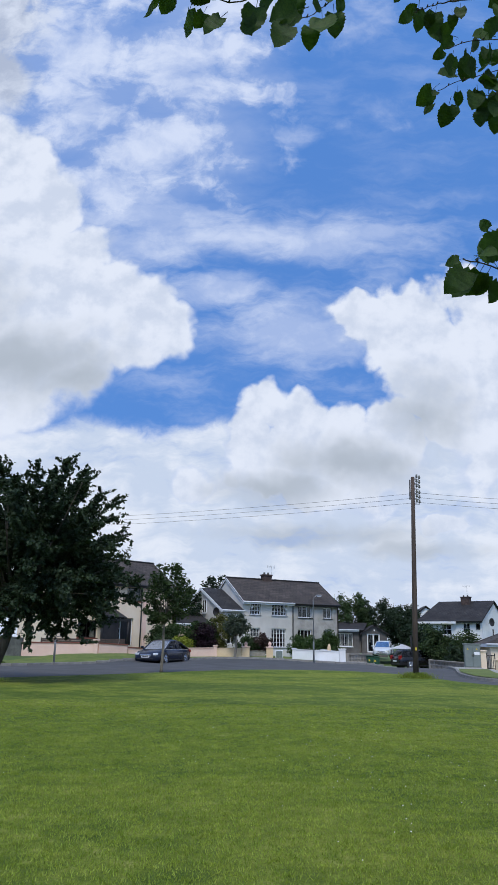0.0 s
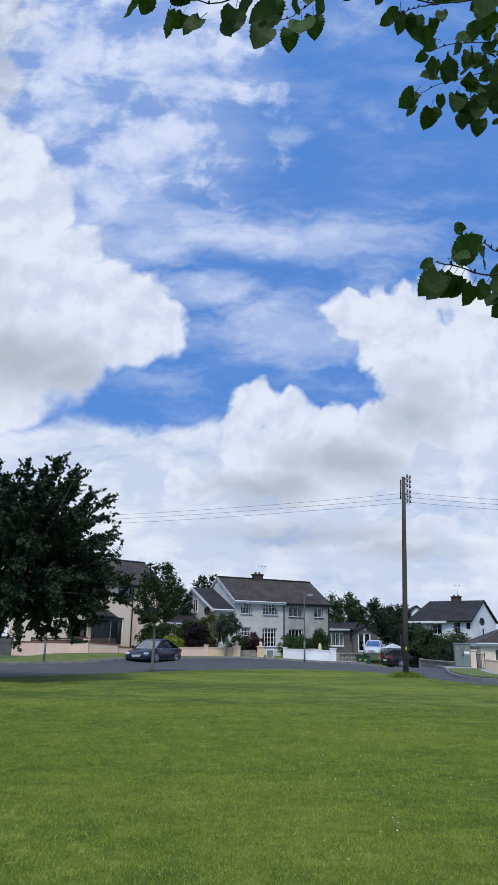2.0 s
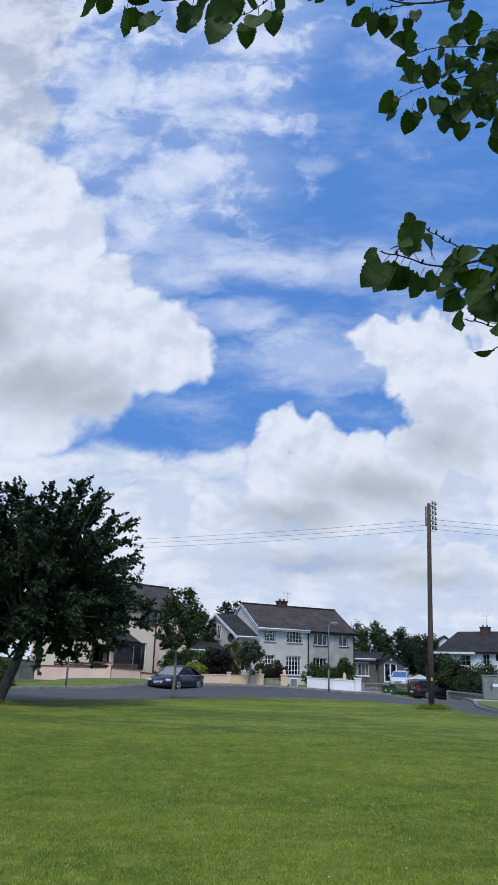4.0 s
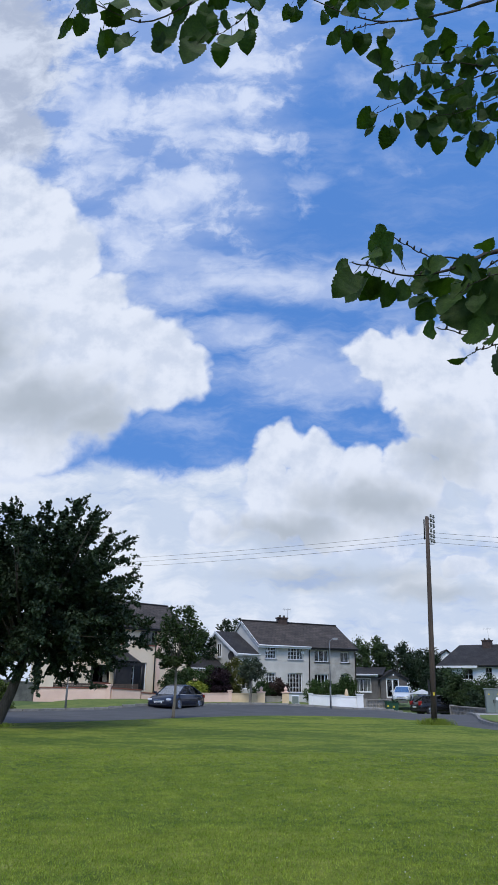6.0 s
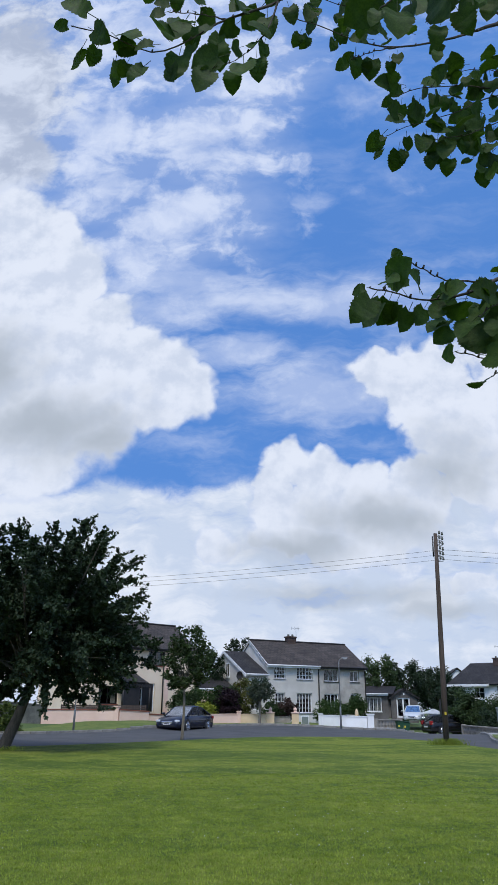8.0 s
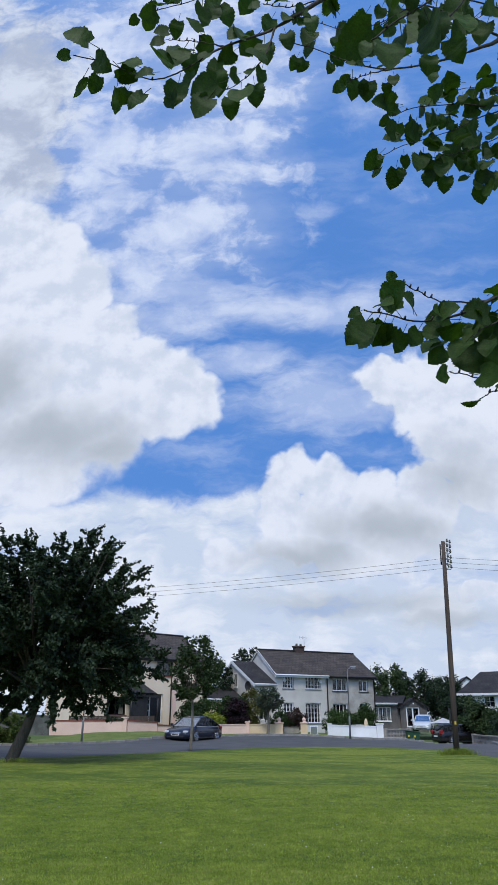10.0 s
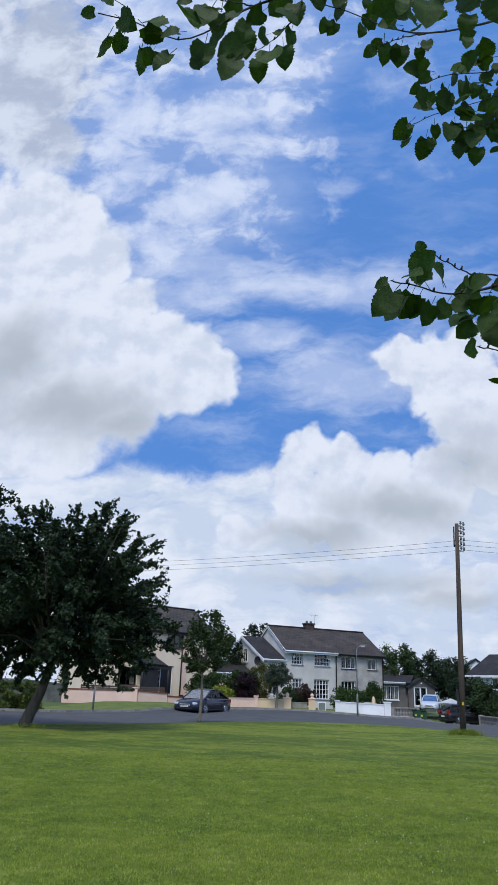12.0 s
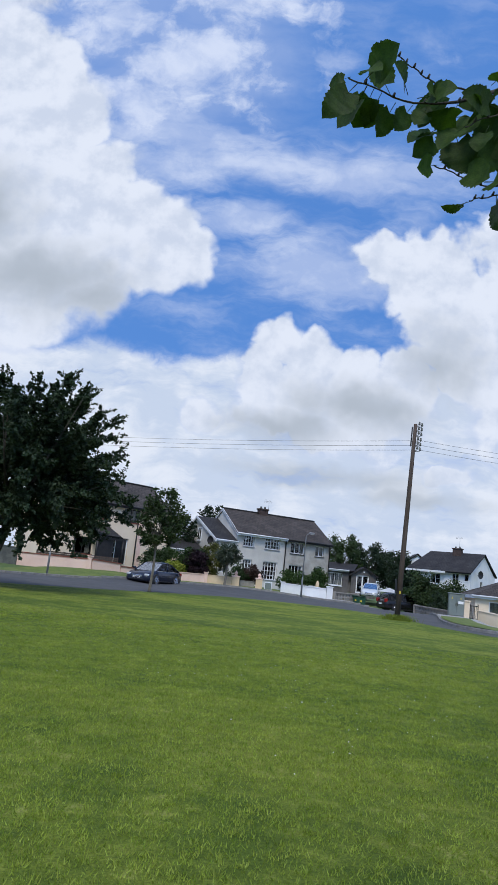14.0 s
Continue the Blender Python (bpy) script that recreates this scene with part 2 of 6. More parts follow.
def lawn_material():
    m = bpy.data.materials.new("mown_grass")
    m.use_nodes = True
    t = m.node_tree
    p = t.nodes["Principled BSDF"]
    co = t.nodes.new("ShaderNodeTexCoord").outputs["Object"]
    wide = grain(t, vec(t, "MULTIPLY", co, (0.6, 1.0, 1)), 0.24, 4, 0.55)
    mid = grain(t, vec(t, "ADD", co, (31, 7, 0)), 1.3, 5, 0.6)
    tuft = grain(t, co, 7.0, 4, 0.65)
    tiny = grain(t, co, 55.0, 4, 0.7)
    c = blend(t, ramp(t, mid, 0.36, 0.64), (0.075, 0.118, 0.015), (0.15, 0.195, 0.026))
    c = blend(t, calc(t, "MULTIPLY", ramp(t, wide, 0.5, 0.6), 0.75), c, (0.18, 0.215, 0.032))
    c = blend(t, calc(t, "MULTIPLY", ramp(t, wide, 0.47, 0.36), 0.7), c, (0.068, 0.108, 0.017))
    c = blend(t, calc(t, "MULTIPLY", ramp(t, calc(t, "ADD", calc(t, "MULTIPLY", tuft, 0.6), calc(t, "MULTIPLY", mid, 0.4)), 0.54, 0.66), 0.6), c, (0.235, 0.245, 0.075))
    c = blend(t, 1.0, c, blend(t, ramp(t, tiny, 0.25, 0.75), (0.5, 0.55, 0.45), (1.45, 1.4, 1.4)), "MULTIPLY")
    c = blend(t, 1.0, c, blend(t, ramp(t, tuft, 0.32, 0.68), (0.78, 0.82, 0.78), (1.3, 1.24, 1.28)), "MULTIPLY")
    t.links.new(c, p.inputs["Base Color"])
    p.inputs["Roughness"].default_value, p.inputs["Specular IOR Level"].default_value = 0.9, 0.15
    b = t.nodes.new("ShaderNodeBump")
    b.inputs["Strength"].default_value, b.inputs["Distance"].default_value = 0.6, 0.04
    t.links.new(tiny, b.inputs["Height"])
    t.links.new(b.outputs[0], p.inputs["Normal"])
    return m


GRASS = lawn_material()
VERGE = surface("rough_grass", (0.075, 0.115, 0.02), (0.15, 0.18, 0.04), 1.2, 30, 0.95, 0.5)
BLADE = leafy("grass_blade", (0.17, 0.225, 0.035), (0.33, 0.37, 0.075), 0.4, 0.7)
ASPHALT = surface("asphalt", (0.054, 0.055, 0.056), (0.086, 0.086, 0.088), 0.7, 60, 0.9, 0.2)
PAVING = surface("concrete_path", (0.26, 0.25, 0.24), (0.4, 0.39, 0.37), 1.5, 30, 0.9, 0.2)
KERB = surface("kerb_concrete", (0.16, 0.155, 0.14), (0.3, 0.29, 0.27), 2, 30, 0.9, 0.2)
SOIL = surface("garden_ground", (0.05, 0.09, 0.02), (0.1, 0.14, 0.04), 0.3, 8, 0.95, 0.4)
GREY_RENDER = surface("grey_pebbledash", (0.47, 0.45, 0.41), (0.66, 0.635, 0.585), 0.5, 45, 0.95, 0.4)
DARK_RENDER = surface("weathered_dash", (0.25, 0.235, 0.21), (0.5, 0.475, 0.43), 0.9, 45, 0.95, 0.5)
CREAM = surface("cream_render", (0.74, 0.6, 0.44), (0.83, 0.69, 0.53), 0.5, 40, 0.9, 0.2)
PINK = surface("salmon_render", (0.72, 0.5, 0.4), (0.82, 0.6, 0.49), 0.8, 40, 0.9, 0.2)
OCHRE = surface("yellow_render", (0.62, 0.46, 0.28), (0.76, 0.59, 0.38), 0.8, 40, 0.9, 0.2)
WHITE = surface("white_masonry_paint", (0.7, 0.7, 0.69), (0.83, 0.83, 0.82), 0.8, 40, 0.85, 0.15)
# dimmer white for the white house's less lit walls, also the far house
WHITE_DIM = surface("dim_white_render", (0.6, 0.61, 0.62), (0.75, 0.75, 0.75), 0.4, 40, 0.9, 0.2)
UPVC = surface("white_plastic", (0.74, 0.75, 0.76), (0.82, 0.82, 0.82), 2, 30, 0.45, 0.0)
FASCIA = surface("painted_fascia", (0.66, 0.67, 0.68), (0.78, 0.78, 0.78), 1, 20, 0.6, 0.05)
DARK_TRIM = surface("dark_trim", (0.012, 0.011, 0.012), (0.028, 0.025, 0.025), 2, 20, 0.5, 0.05)
BRICK_RED = surface("red_brick_sill", (0.16, 0.05, 0.035), (0.26, 0.09, 0.06), 3, 30, 0.9, 0.2)
TILES = roof_tiles("brown_grey_tiles", (0.044, 0.036, 0.032), (0.092, 0.077, 0.068))
TILES_DARK = roof_tiles("dark_tiles", (0.02, 0.019, 0.02), (0.042, 0.039, 0.04))
BROWN_DASH = surface("brown_dash", (0.07, 0.064, 0.06), (0.16, 0.148, 0.14), 0.9, 45, 0.95, 0.5)
CHIMNEY = surface("sooty_brick", (0.04, 0.028, 0.025), (0.1, 0.07, 0.06), 3, 30, 0.95, 0.4)
BLOCK = surface("concrete_block", (0.22, 0.2, 0.17), (0.36, 0.33, 0.28), 1.5, 25, 0.95, 0.4, per_object=0.15)
BLOCK_DARK = surface("mossy_block", (0.07, 0.075, 0.07), (0.16, 0.165, 0.15), 1.5, 25, 0.95, 0.4)
TIMBER = surface("weathered_pole", (0.045, 0.033, 0.027), (0.1, 0.074, 0.058), 3, 40, 0.9, 0.5, stretch=(6, 6, 0.4))
BARK = surface("bark", (0.028, 0.025, 0.02), (0.075, 0.066, 0.052), 5, 40, 0.95, 0.6, stretch=(3, 3, 0.6))
BARK_PALE = surface("pale_bark", (0.1, 0.085, 0.065), (0.22, 0.2, 0.16), 6, 40, 0.95, 0.5, stretch=(2, 2, 1))
STEEL = surface("galvanised_steel", (0.2, 0.21, 0.215), (0.3, 0.31, 0.315), 2, 30, 0.55, 0.05, metal=0.4)
CABINET = surface("green_grey_steel", (0.14, 0.17, 0.155), (0.2, 0.23, 0.21), 1.2, 30, 0.6, 0.05)
NAVY = surface("navy_car_paint", (0.01, 0.014, 0.028), (0.016, 0.021, 0.04), 1, 10, 0.2, 0.0, spec=0.5)
BLACK_PAINT = surface("black_car_paint", (0.004, 0.004, 0.005), (0.007, 0.007, 0.008), 1, 10, 0.22, 0.0, spec=0.5)
PALE_PAINT = surface("pale_blue_car_paint", (0.5, 0.54, 0.58), (0.57, 0.6, 0.64), 1, 10, 0.25, 0.0, spec=0.6)
CHROME = surface("chrome", (0.6, 0.6, 0.62), (0.7, 0.7, 0.72), 2, 20, 0.15, 0.0, metal=1.0)
RUBBER = surface("tyre_rubber", (0.012, 0.012, 0.012), (0.025, 0.025, 0.025), 4, 30, 0.9, 0.1)
BLACK = surface("black_plastic", (0.01, 0.01, 0.011), (0.02, 0.02, 0.021), 3, 30, 0.5, 0.05)
LAMP_CLEAR = surface("headlamp", (0.6, 0.62, 0.65), (0.75, 0.77, 0.8), 8, 30, 0.1, 0.0, spec=0.9)
LAMP_RED = surface("red_lens", (0.2, 0.01, 0.01), (0.28, 0.02, 0.015), 8, 30, 0.2, 0.0)
BIN_GREEN = surface("green_bin_plastic", (0.01, 0.05, 0.025), (0.018, 0.075, 0.035), 3, 30, 0.5, 0.05)
YELLOW = surface("yellow_sign", (0.5, 0.38, 0.03), (0.6, 0.46, 0.05), 3, 30, 0.5, 0.0)
CURTAIN = surface("net_curtain", (0.4, 0.4, 0.4), (0.56, 0.56, 0.55), 3, 20, 0.95, 0.1, stretch=(8, 8, 0.3))
ROOM = surface("dim_room", (0.03, 0.028, 0.026), (0.05, 0.046, 0.042), 1, 10, 0.95, 0.0)
GLASS = pane_glass("window_glass")
CAR_GLASS = pane_glass("tinted_glass", (0.5, 0.55, 0.55), 0.3, 0.9)
PETAL = surface("daisy_petal", (0.75, 0.75, 0.72), (0.85, 0.85, 0.82), 5, 30, 0.8, 0.0)
LEAF_DARK = leafy("dark_tree_leaf", (0.014, 0.026, 0.014), (0.03, 0.05, 0.022), 0.12)
LEAF_MID = leafy("tree_leaf", (0.024, 0.042, 0.016), (0.05, 0.078, 0.026), 0.18)
LEAF_LIME = leafy("lime_leaf", (0.018, 0.04, 0.008), (0.042, 0.078, 0.014), 0.34)
LEAF_YELLOW = leafy("golden_leaf", (0.2, 0.23, 0.03), (0.33, 0.36, 0.06), 0.25)
LEAF_PURPLE = leafy("purple_leaf", (0.018, 0.01, 0.015), (0.036, 0.017, 0.026), 0.15)
LEAF_OLIVE = leafy("conifer_leaf", (0.055, 0.06, 0.015), (0.11, 0.11, 0.03), 0.15)
LEAF_BROWN = leafy("maroon_leaf", (0.03, 0.02, 0.018), (0.06, 0.035, 0.028), 0.15)
LEAF_HEDGE = leafy("hedge_leaf", (0.022, 0.045, 0.012), (0.055, 0.095, 0.024), 0.18)
LEAF_BRIGHT = leafy("bright_hedge_leaf", (0.06, 0.1, 0.02), (0.13, 0.17, 0.04), 0.2)
LEAF_GREY = leafy("olive_grey_leaf", (0.05, 0.07, 0.05), (0.09, 0.11, 0.075), 0.2)

# ---- mesh helpers ----


def mesh_of(bm, name, material):
    me = bpy.data.meshes.new(name)
    bm.to_mesh(me)
    bm.free()
    me.materials.append(material)
    return me


def part(name, bm, material, parent=None, label="", at=None):
    ob = new(name, mesh_of(bm, name, material))
    if parent is not None:
        ob.parent = parent
    if at is not None:
        ob.matrix_basis = at
    return tagged(ob, label)


def raw(name, verts, faces, material, parent=None, smooth=False):
    me = bpy.data.meshes.new(name)
    me.from_pydata(verts, [], faces)
    me.materials.append(material)
    if smooth:
        me.shade_smooth()
    ob = new(name, me)
    if parent is not None:
        ob.parent = parent
    return ob


def empty(name, m, label, category, group="", kind=""):
    ob = new(name)
    ob.matrix_basis = m
    return tagged(ob, label, category, group, kind)


def box(bm, x0, x1, y0, y1, z0, z1, bevel=0.0, m=None):
    made = bmesh.ops.create_cube(bm, size=1.0, matrix=Matrix.Translation(((x0 + x1) / 2, (y0 + y1) / 2, (z0 + z1) / 2)) @ Matrix.Diagonal((x1 - x0, y1 - y0, z1 - z0, 1)))
    vs = made["verts"]
    if bevel:
        es = list({e for v in vs for e in v.link_edges})
        res = bmesh.ops.bevel(bm, geom=es, offset=bevel, segments=1, affect="EDGES")
        vs = list({v for f in res["faces"] for v in f.verts} | {v for v in vs if v.is_valid})
    if m is not None:
        bmesh.ops.transform(bm, matrix=m, verts=vs)
    return bm


def boxed(name, dims, material, parent=None, bevel=0.0, label="", at=None):
    return part(name, box(bmesh.new(), *dims, bevel), material, parent, label, at)


def tube(bm, pts, radii, sides=8, caps=True):
    """A tapered round tube along points."""
    pts = [Vector(p) for p in pts]
    rings = []
    for i, p in enumerate(pts):
        d = (pts[min(i + 1, len(pts) - 1)] - pts[max(i - 1, 0)]).normalized()
        a = d.orthogonal().normalized() if abs(d.z) < 0.95 else (Vector((1, 0, 0)) - d * d.x).normalized()
        b = d.cross(a)
        rings.append([bm.verts.new(p + (a * math.cos(2 * math.pi * k / sides) + b * math.sin(2 * math.pi * k / sides)) * radii[i]) for k in range(sides)])
    for r, s in zip(rings, rings[1:]):
        for k in range(sides):
            f = bm.faces.new((r[k], r[(k + 1) % sides], s[(k + 1) % sides], s[k]))
            f.smooth = True
    if caps:
        bm.faces.new(rings[0][::-1])
        bm.faces.new(rings[-1])
    return bm


def prism(bm, outline, y0, y1):
    """An outline in x and z, pushed from y0 to y1."""
    a = [bm.verts.new((x, y0, z)) for x, z in outline]
    b = [bm.verts.new((x, y1, z)) for x, z in outline]
    bm.faces.new(a)
    bm.faces.new(b[::-1])
    for i in range(len(a)):
        j = (i + 1) % len(a)
        bm.faces.new((a[i], b[i], b[j], a[j]))
    bmesh.ops.recalc_face_normals(bm, faces=bm.faces)
    return bm


def wall_with_openings(bm, x0, x1, z0, z1, holes, thick=0.3):
    """A wall in the x-z plane, front at y = 0, with openings right through it."""
    xs = sorted({x0, x1, *[h[0] for h in holes], *[h[1] for h in holes]})
    zs = sorted({z0, z1, *[h[2] for h in holes], *[h[3] for h in holes]})
    solid = lambda i, j: 0 <= i < len(xs) - 1 and 0 <= j < len(zs) - 1 and not any(
        h[0] <= (xs[i] + xs[i + 1]) / 2 <= h[1] and h[2] <= (zs[j] + zs[j + 1]) / 2 <= h[3] for h in holes)
    quad = lambda *c: bm.faces.new([bm.verts.new(p) for p in c])
    for i in range(len(xs) - 1):
        for j in range(len(zs) - 1):
            if not solid(i, j):
                continue
            a, b, c, d = xs[i], xs[i + 1], zs[j], zs[j + 1]
            quad((a, 0, c), (b, 0, c), (b, 0, d), (a, 0, d))
            quad((b, thick, c), (a, thick, c), (a, thick, d), (b, thick, d))
            if not solid(i - 1, j):
                quad((a, thick, c), (a, 0, c), (a, 0, d), (a, thick, d))
            if not solid(i + 1, j):
                quad((b, 0, c), (b, thick, c), (b, thick, d), (b, 0, d))
            if not solid(i, j - 1):
                quad((a, thick, c), (b, thick, c), (b, 0, c), (a, 0, c))
            if not solid(i, j + 1):
                quad((a, 0, d), (b, 0, d), (b, thick, d), (a, thick, d))
    bmesh.ops.remove_doubles(bm, verts=bm.verts, dist=0.0005)
    return bm


def slope(name, parent, a, b, c, d, material, thick=0.12):
    """A tiled roof slope: a, b along the eave, c, d along the ridge (c over b)."""
    a, b, c, d = (Vector(p) for p in (a, b, c, d))
    n = (b - a).cross(d - a).normalized()
    u, w = (b - a).normalized(), None
    w = n.cross(u)
    bm = bmesh.new()
    top = [bm.verts.new(p) for p in (a, b, c, d)]
    low = [bm.verts.new(p - n * thick) for p in (a, b, c, d)]
    bm.faces.new(top)
    bm.faces.new(low[::-1])
    for i in range(4):
        j = (i + 1) % 4
        bm.faces.new((top[j], top[i], low[i], low[j]))
    uv = bm.loops.layers.uv.new("UVMap")
    for f in bm.faces:
        for l in f.loops:
            l[uv].uv = ((l.vert.co - a).dot(u), (l.vert.co - a).dot(w))
    return part(name, bm, material, parent)


def curve_through(pts, n):
    """n points on a smooth line through pts."""
    p = np.array(pts, float)
    out = []
    for k in range(n):
        s = k / (n - 1) * (len(p) - 1)
        i = min(int(s), len(p) - 2)
        f = s - i
        a, b, c, d = p[max(i - 1, 0)], p[i], p[i + 1], p[min(i + 2, len(p) - 1)]
        out.append(0.5 * ((2 * b) + (c - a) * f + (2 * a - 5 * b + 4 * c - d) * f**2 + (3 * b - a - 3 * c + d) * f**3))
    return np.array(out)


def ease(x, lo, hi):
    f = min(max((x - lo) / (hi - lo), 0.0), 1.0)
    return f * f * (3 - 2 * f)


def level(x, y):
    """The height of the land: flat green, rising a little behind the road, falling to the east."""
    far = max(y - 42.0, 0.0)
    rise = 0.025 * min(far, 40) * ease(-x, -8, 2)
    bank = 0.3 * ease(y, 43.5, 46.5) * ease(-x, 6, 10)
    fall = -0.7 * ease(x, 13, 17) * ease(y, 32, 40) - 0.45 * ease(x, 7, 10.5) * ease(y, 47, 56) * ease(-y, -75, -66)
    return rise + bank + fall

# ---- land, road, kerbs ----
NEAR = [(-40, 2), (-16, 19.5), (-9.3, 26.4), (-6.9, 29.3), (-3.2, 35), (-0.7, 38), (3.0, 38.8), (5.2, 37.6), (6.6, 35), (7.3, 31.5), (7.9, 28.5), (9.5, 25.5), (14, 21), (40, 8)]
FAR = [(-60, 20), (-24, 36), (-14.5, 39.5), (-12, 42.2), (-8, 46), (-3.5, 52), (1, 53.3), (5.2, 52.9), (12.4, 57.0), (11.6, 46), (9.6, 36), (9.9, 30.5), (15, 26.5), (42, 16)]
near_edge, far_edge = curve_through(NEAR, 118), curve_through(FAR, 118)

xs = [-2500, -900, -400, -200, -120, -80, -60, *range(-50, 51, 2), 60, 80, 120, 200, 400, 900, 2500]
ys = [-800, -200, -80, -40, -20, 0, 10, 20, *range(24, 101, 2), 120, 160, 240, 500, 1200, 3000]
verts = [(x, y, level(x, y) - 0.13) for y in ys for x in xs]
nx = len(xs)
faces = [(j * nx + i, j * nx + i + 1, (j + 1) * nx + i + 1, (j + 1) * nx + i) for j in range(len(ys) - 1) for i in range(nx - 1)]
tagged(raw("ground", verts, faces, SOIL, smooth=True), "grassy ground that runs out to the horizon", "ground", kind="structure")


def strip(name, a, b, za, zb, material, steps=6):
    """A sheet between two lines, draped on the land."""
    vs, n = [], len(a)
    for k in range(steps + 1):
        f = k / steps
        for p, q in zip(a, b):
            x, y = p * (1 - f) + q * f
            vs.append((x, y, level(x, y) + za * (1 - f) + zb * f))
    fs = [(k * n + i, k * n + i + 1, (k + 1) * n + i + 1, (k + 1) * n + i) for k in range(steps) for i in range(n - 1)]
    return raw(name, vs, fs, material, smooth=True)


tagged(strip("road", near_edge, far_edge, -0.07, -0.07, ASPHALT, 10), "grey worn asphalt road curving round the green", "road", kind="structure")

# the green, a thick sod with a cut edge along the road
lawn_bm = bmesh.new()
ring = [(x, y) for x, y in near_edge] + [(60, -40), (-60, -40)]
top = [lawn_bm.verts.new((x, y, 0)) for x, y in ring]
low = [lawn_bm.verts.new((x, y, -0.12)) for x, y in ring]
lawn_bm.faces.new(top[::-1])
for i in range(len(ring)):
    j = (i + 1) % len(ring)
    lawn_bm.faces.new((top[i], top[j], low[j], low[i]))
bmesh.ops.recalc_face_normals(lawn_bm, faces=lawn_bm.faces)
tagged(part("lawn", lawn_bm, GRASS), "mown green lawn with paler and darker patches", "lawn", kind="structure")


def outward(line, d):
    t = np.gradient(line, axis=0)
    t /= np.linalg.norm(t, axis=1)[:, None]
    return line + np.stack([-t[:, 1], t[:, 0]], 1) * d


# kerb stones along the far side, each its own piece
kerb = empty("kerb", pose(0, 0, 0), "pale concrete kerb along the far side of the road", "kerb", kind="structure")
kerb_mesh = mesh_of(box(bmesh.new(), -0.45, 0.45, -0.07, 0.07, -0.15, 0.06, 0.015), "kerb_stone", KERB)
fine = curve_through(FAR[1:13], 900)
run = np.r_[0, np.cumsum(np.linalg.norm(np.diff(fine, axis=0), axis=1))]
for s in np.arange(0.5, run[-1] - 0.5, 0.915):
    x, y = np.interp(s, run, fine[:, 0]), np.interp(s, run, fine[:, 1])
    x2, y2 = np.interp(s + 0.3, run, fine[:, 0]), np.interp(s + 0.3, run, fine[:, 1])
    k = new("kerb_stone", kerb_mesh)
    k.parent = kerb
    k.matrix_basis = pose(x, y, level(x, y), 0, 0, math.degrees(math.atan2(y2 - y, x2 - x)))
inner = outward(far_edge, 0.08)
tagged(strip("pavement", inner[60:96], outward(far_edge, 2.2)[60:96], 0.03, 0.05, PAVING, 3), "pale concrete footpath behind the kerb", "pavement", kind="structure")
tagged(strip("verge", inner[6:61], outward(far_edge, 3.4)[6:61], 0.03, 0.07, VERGE, 4), "strip of grass between the kerb and the garden walls", "verge", kind="structure")
tagged(strip("verge", inner[84:112], outward(far_edge, 1.7)[84:112], 0.09, 0.1, VERGE, 2), "small grass verge beside the footpath", "verge", kind="structure")

# ---- trees and shrubs ----


def leaf_cloud(name, centres, radii, count, size, material, parent, seed, squash=0.8, shape=2):
    """Many small bent leaves strewn in clumps, thinner towards the edges."""
    rng = np.random.default_rng(seed)
    pick = rng.integers(0, len(centres), count)
    way = rng.normal(size=(count, 3))
    way /= np.linalg.norm(way, axis=1)[:, None]
    off = way * (rng.random(count) ** (1 / shape))[:, None] * np.array(radii)[pick][:, None]
    off[:, 2] *= squash
    mid = np.array(centres)[pick] + off
    ax = rng.normal(size=(count, 3)) * (1, 1, 0.6)
    ax /= np.linalg.norm(ax, axis=1)[:, None]
    bx = np.cross(ax, rng.normal(size=(count, 3)))
    bx /= np.linalg.norm(bx, axis=1)[:, None]
    s = size * rng.uniform(0.6, 1.35, count)[:, None]
    return leaf_mesh(name, mid, ax, bx, s, material, parent)


def leaf_mesh(name, mid, ax, bx, s, material, parent):
    """One bent leaf of two triangles at every place, along ax and across bx."""
    up = np.cross(ax, bx) * s * 0.18
    v = np.stack([mid - ax * s * 0.55, mid + bx * s * 0.36 + up, mid + ax * s * 0.6, mid - bx * s * 0.36 + up], 1).reshape(-1, 3)
    q = np.arange(len(mid)) * 4
    f = np.stack([q, q + 1, q + 2, q, q + 2, q + 3], 1).reshape(-1, 3)
    me = bpy.data.meshes.new(name)
    me.vertices.add(len(v))
    me.vertices.foreach_set("co", v.ravel())
    me.loops.add(f.size)
    me.loops.foreach_set("vertex_index", f.ravel().astype(np.int32))
    me.polygons.add(len(f))
    me.polygons.foreach_set("loop_start", np.arange(0, f.size, 3, dtype=np.int32))
    me.update(calc_edges=True)
    me.materials.append(material)
    ob = new(name, me)
    ob.parent = parent
    return tagged(ob, kind="stuff")


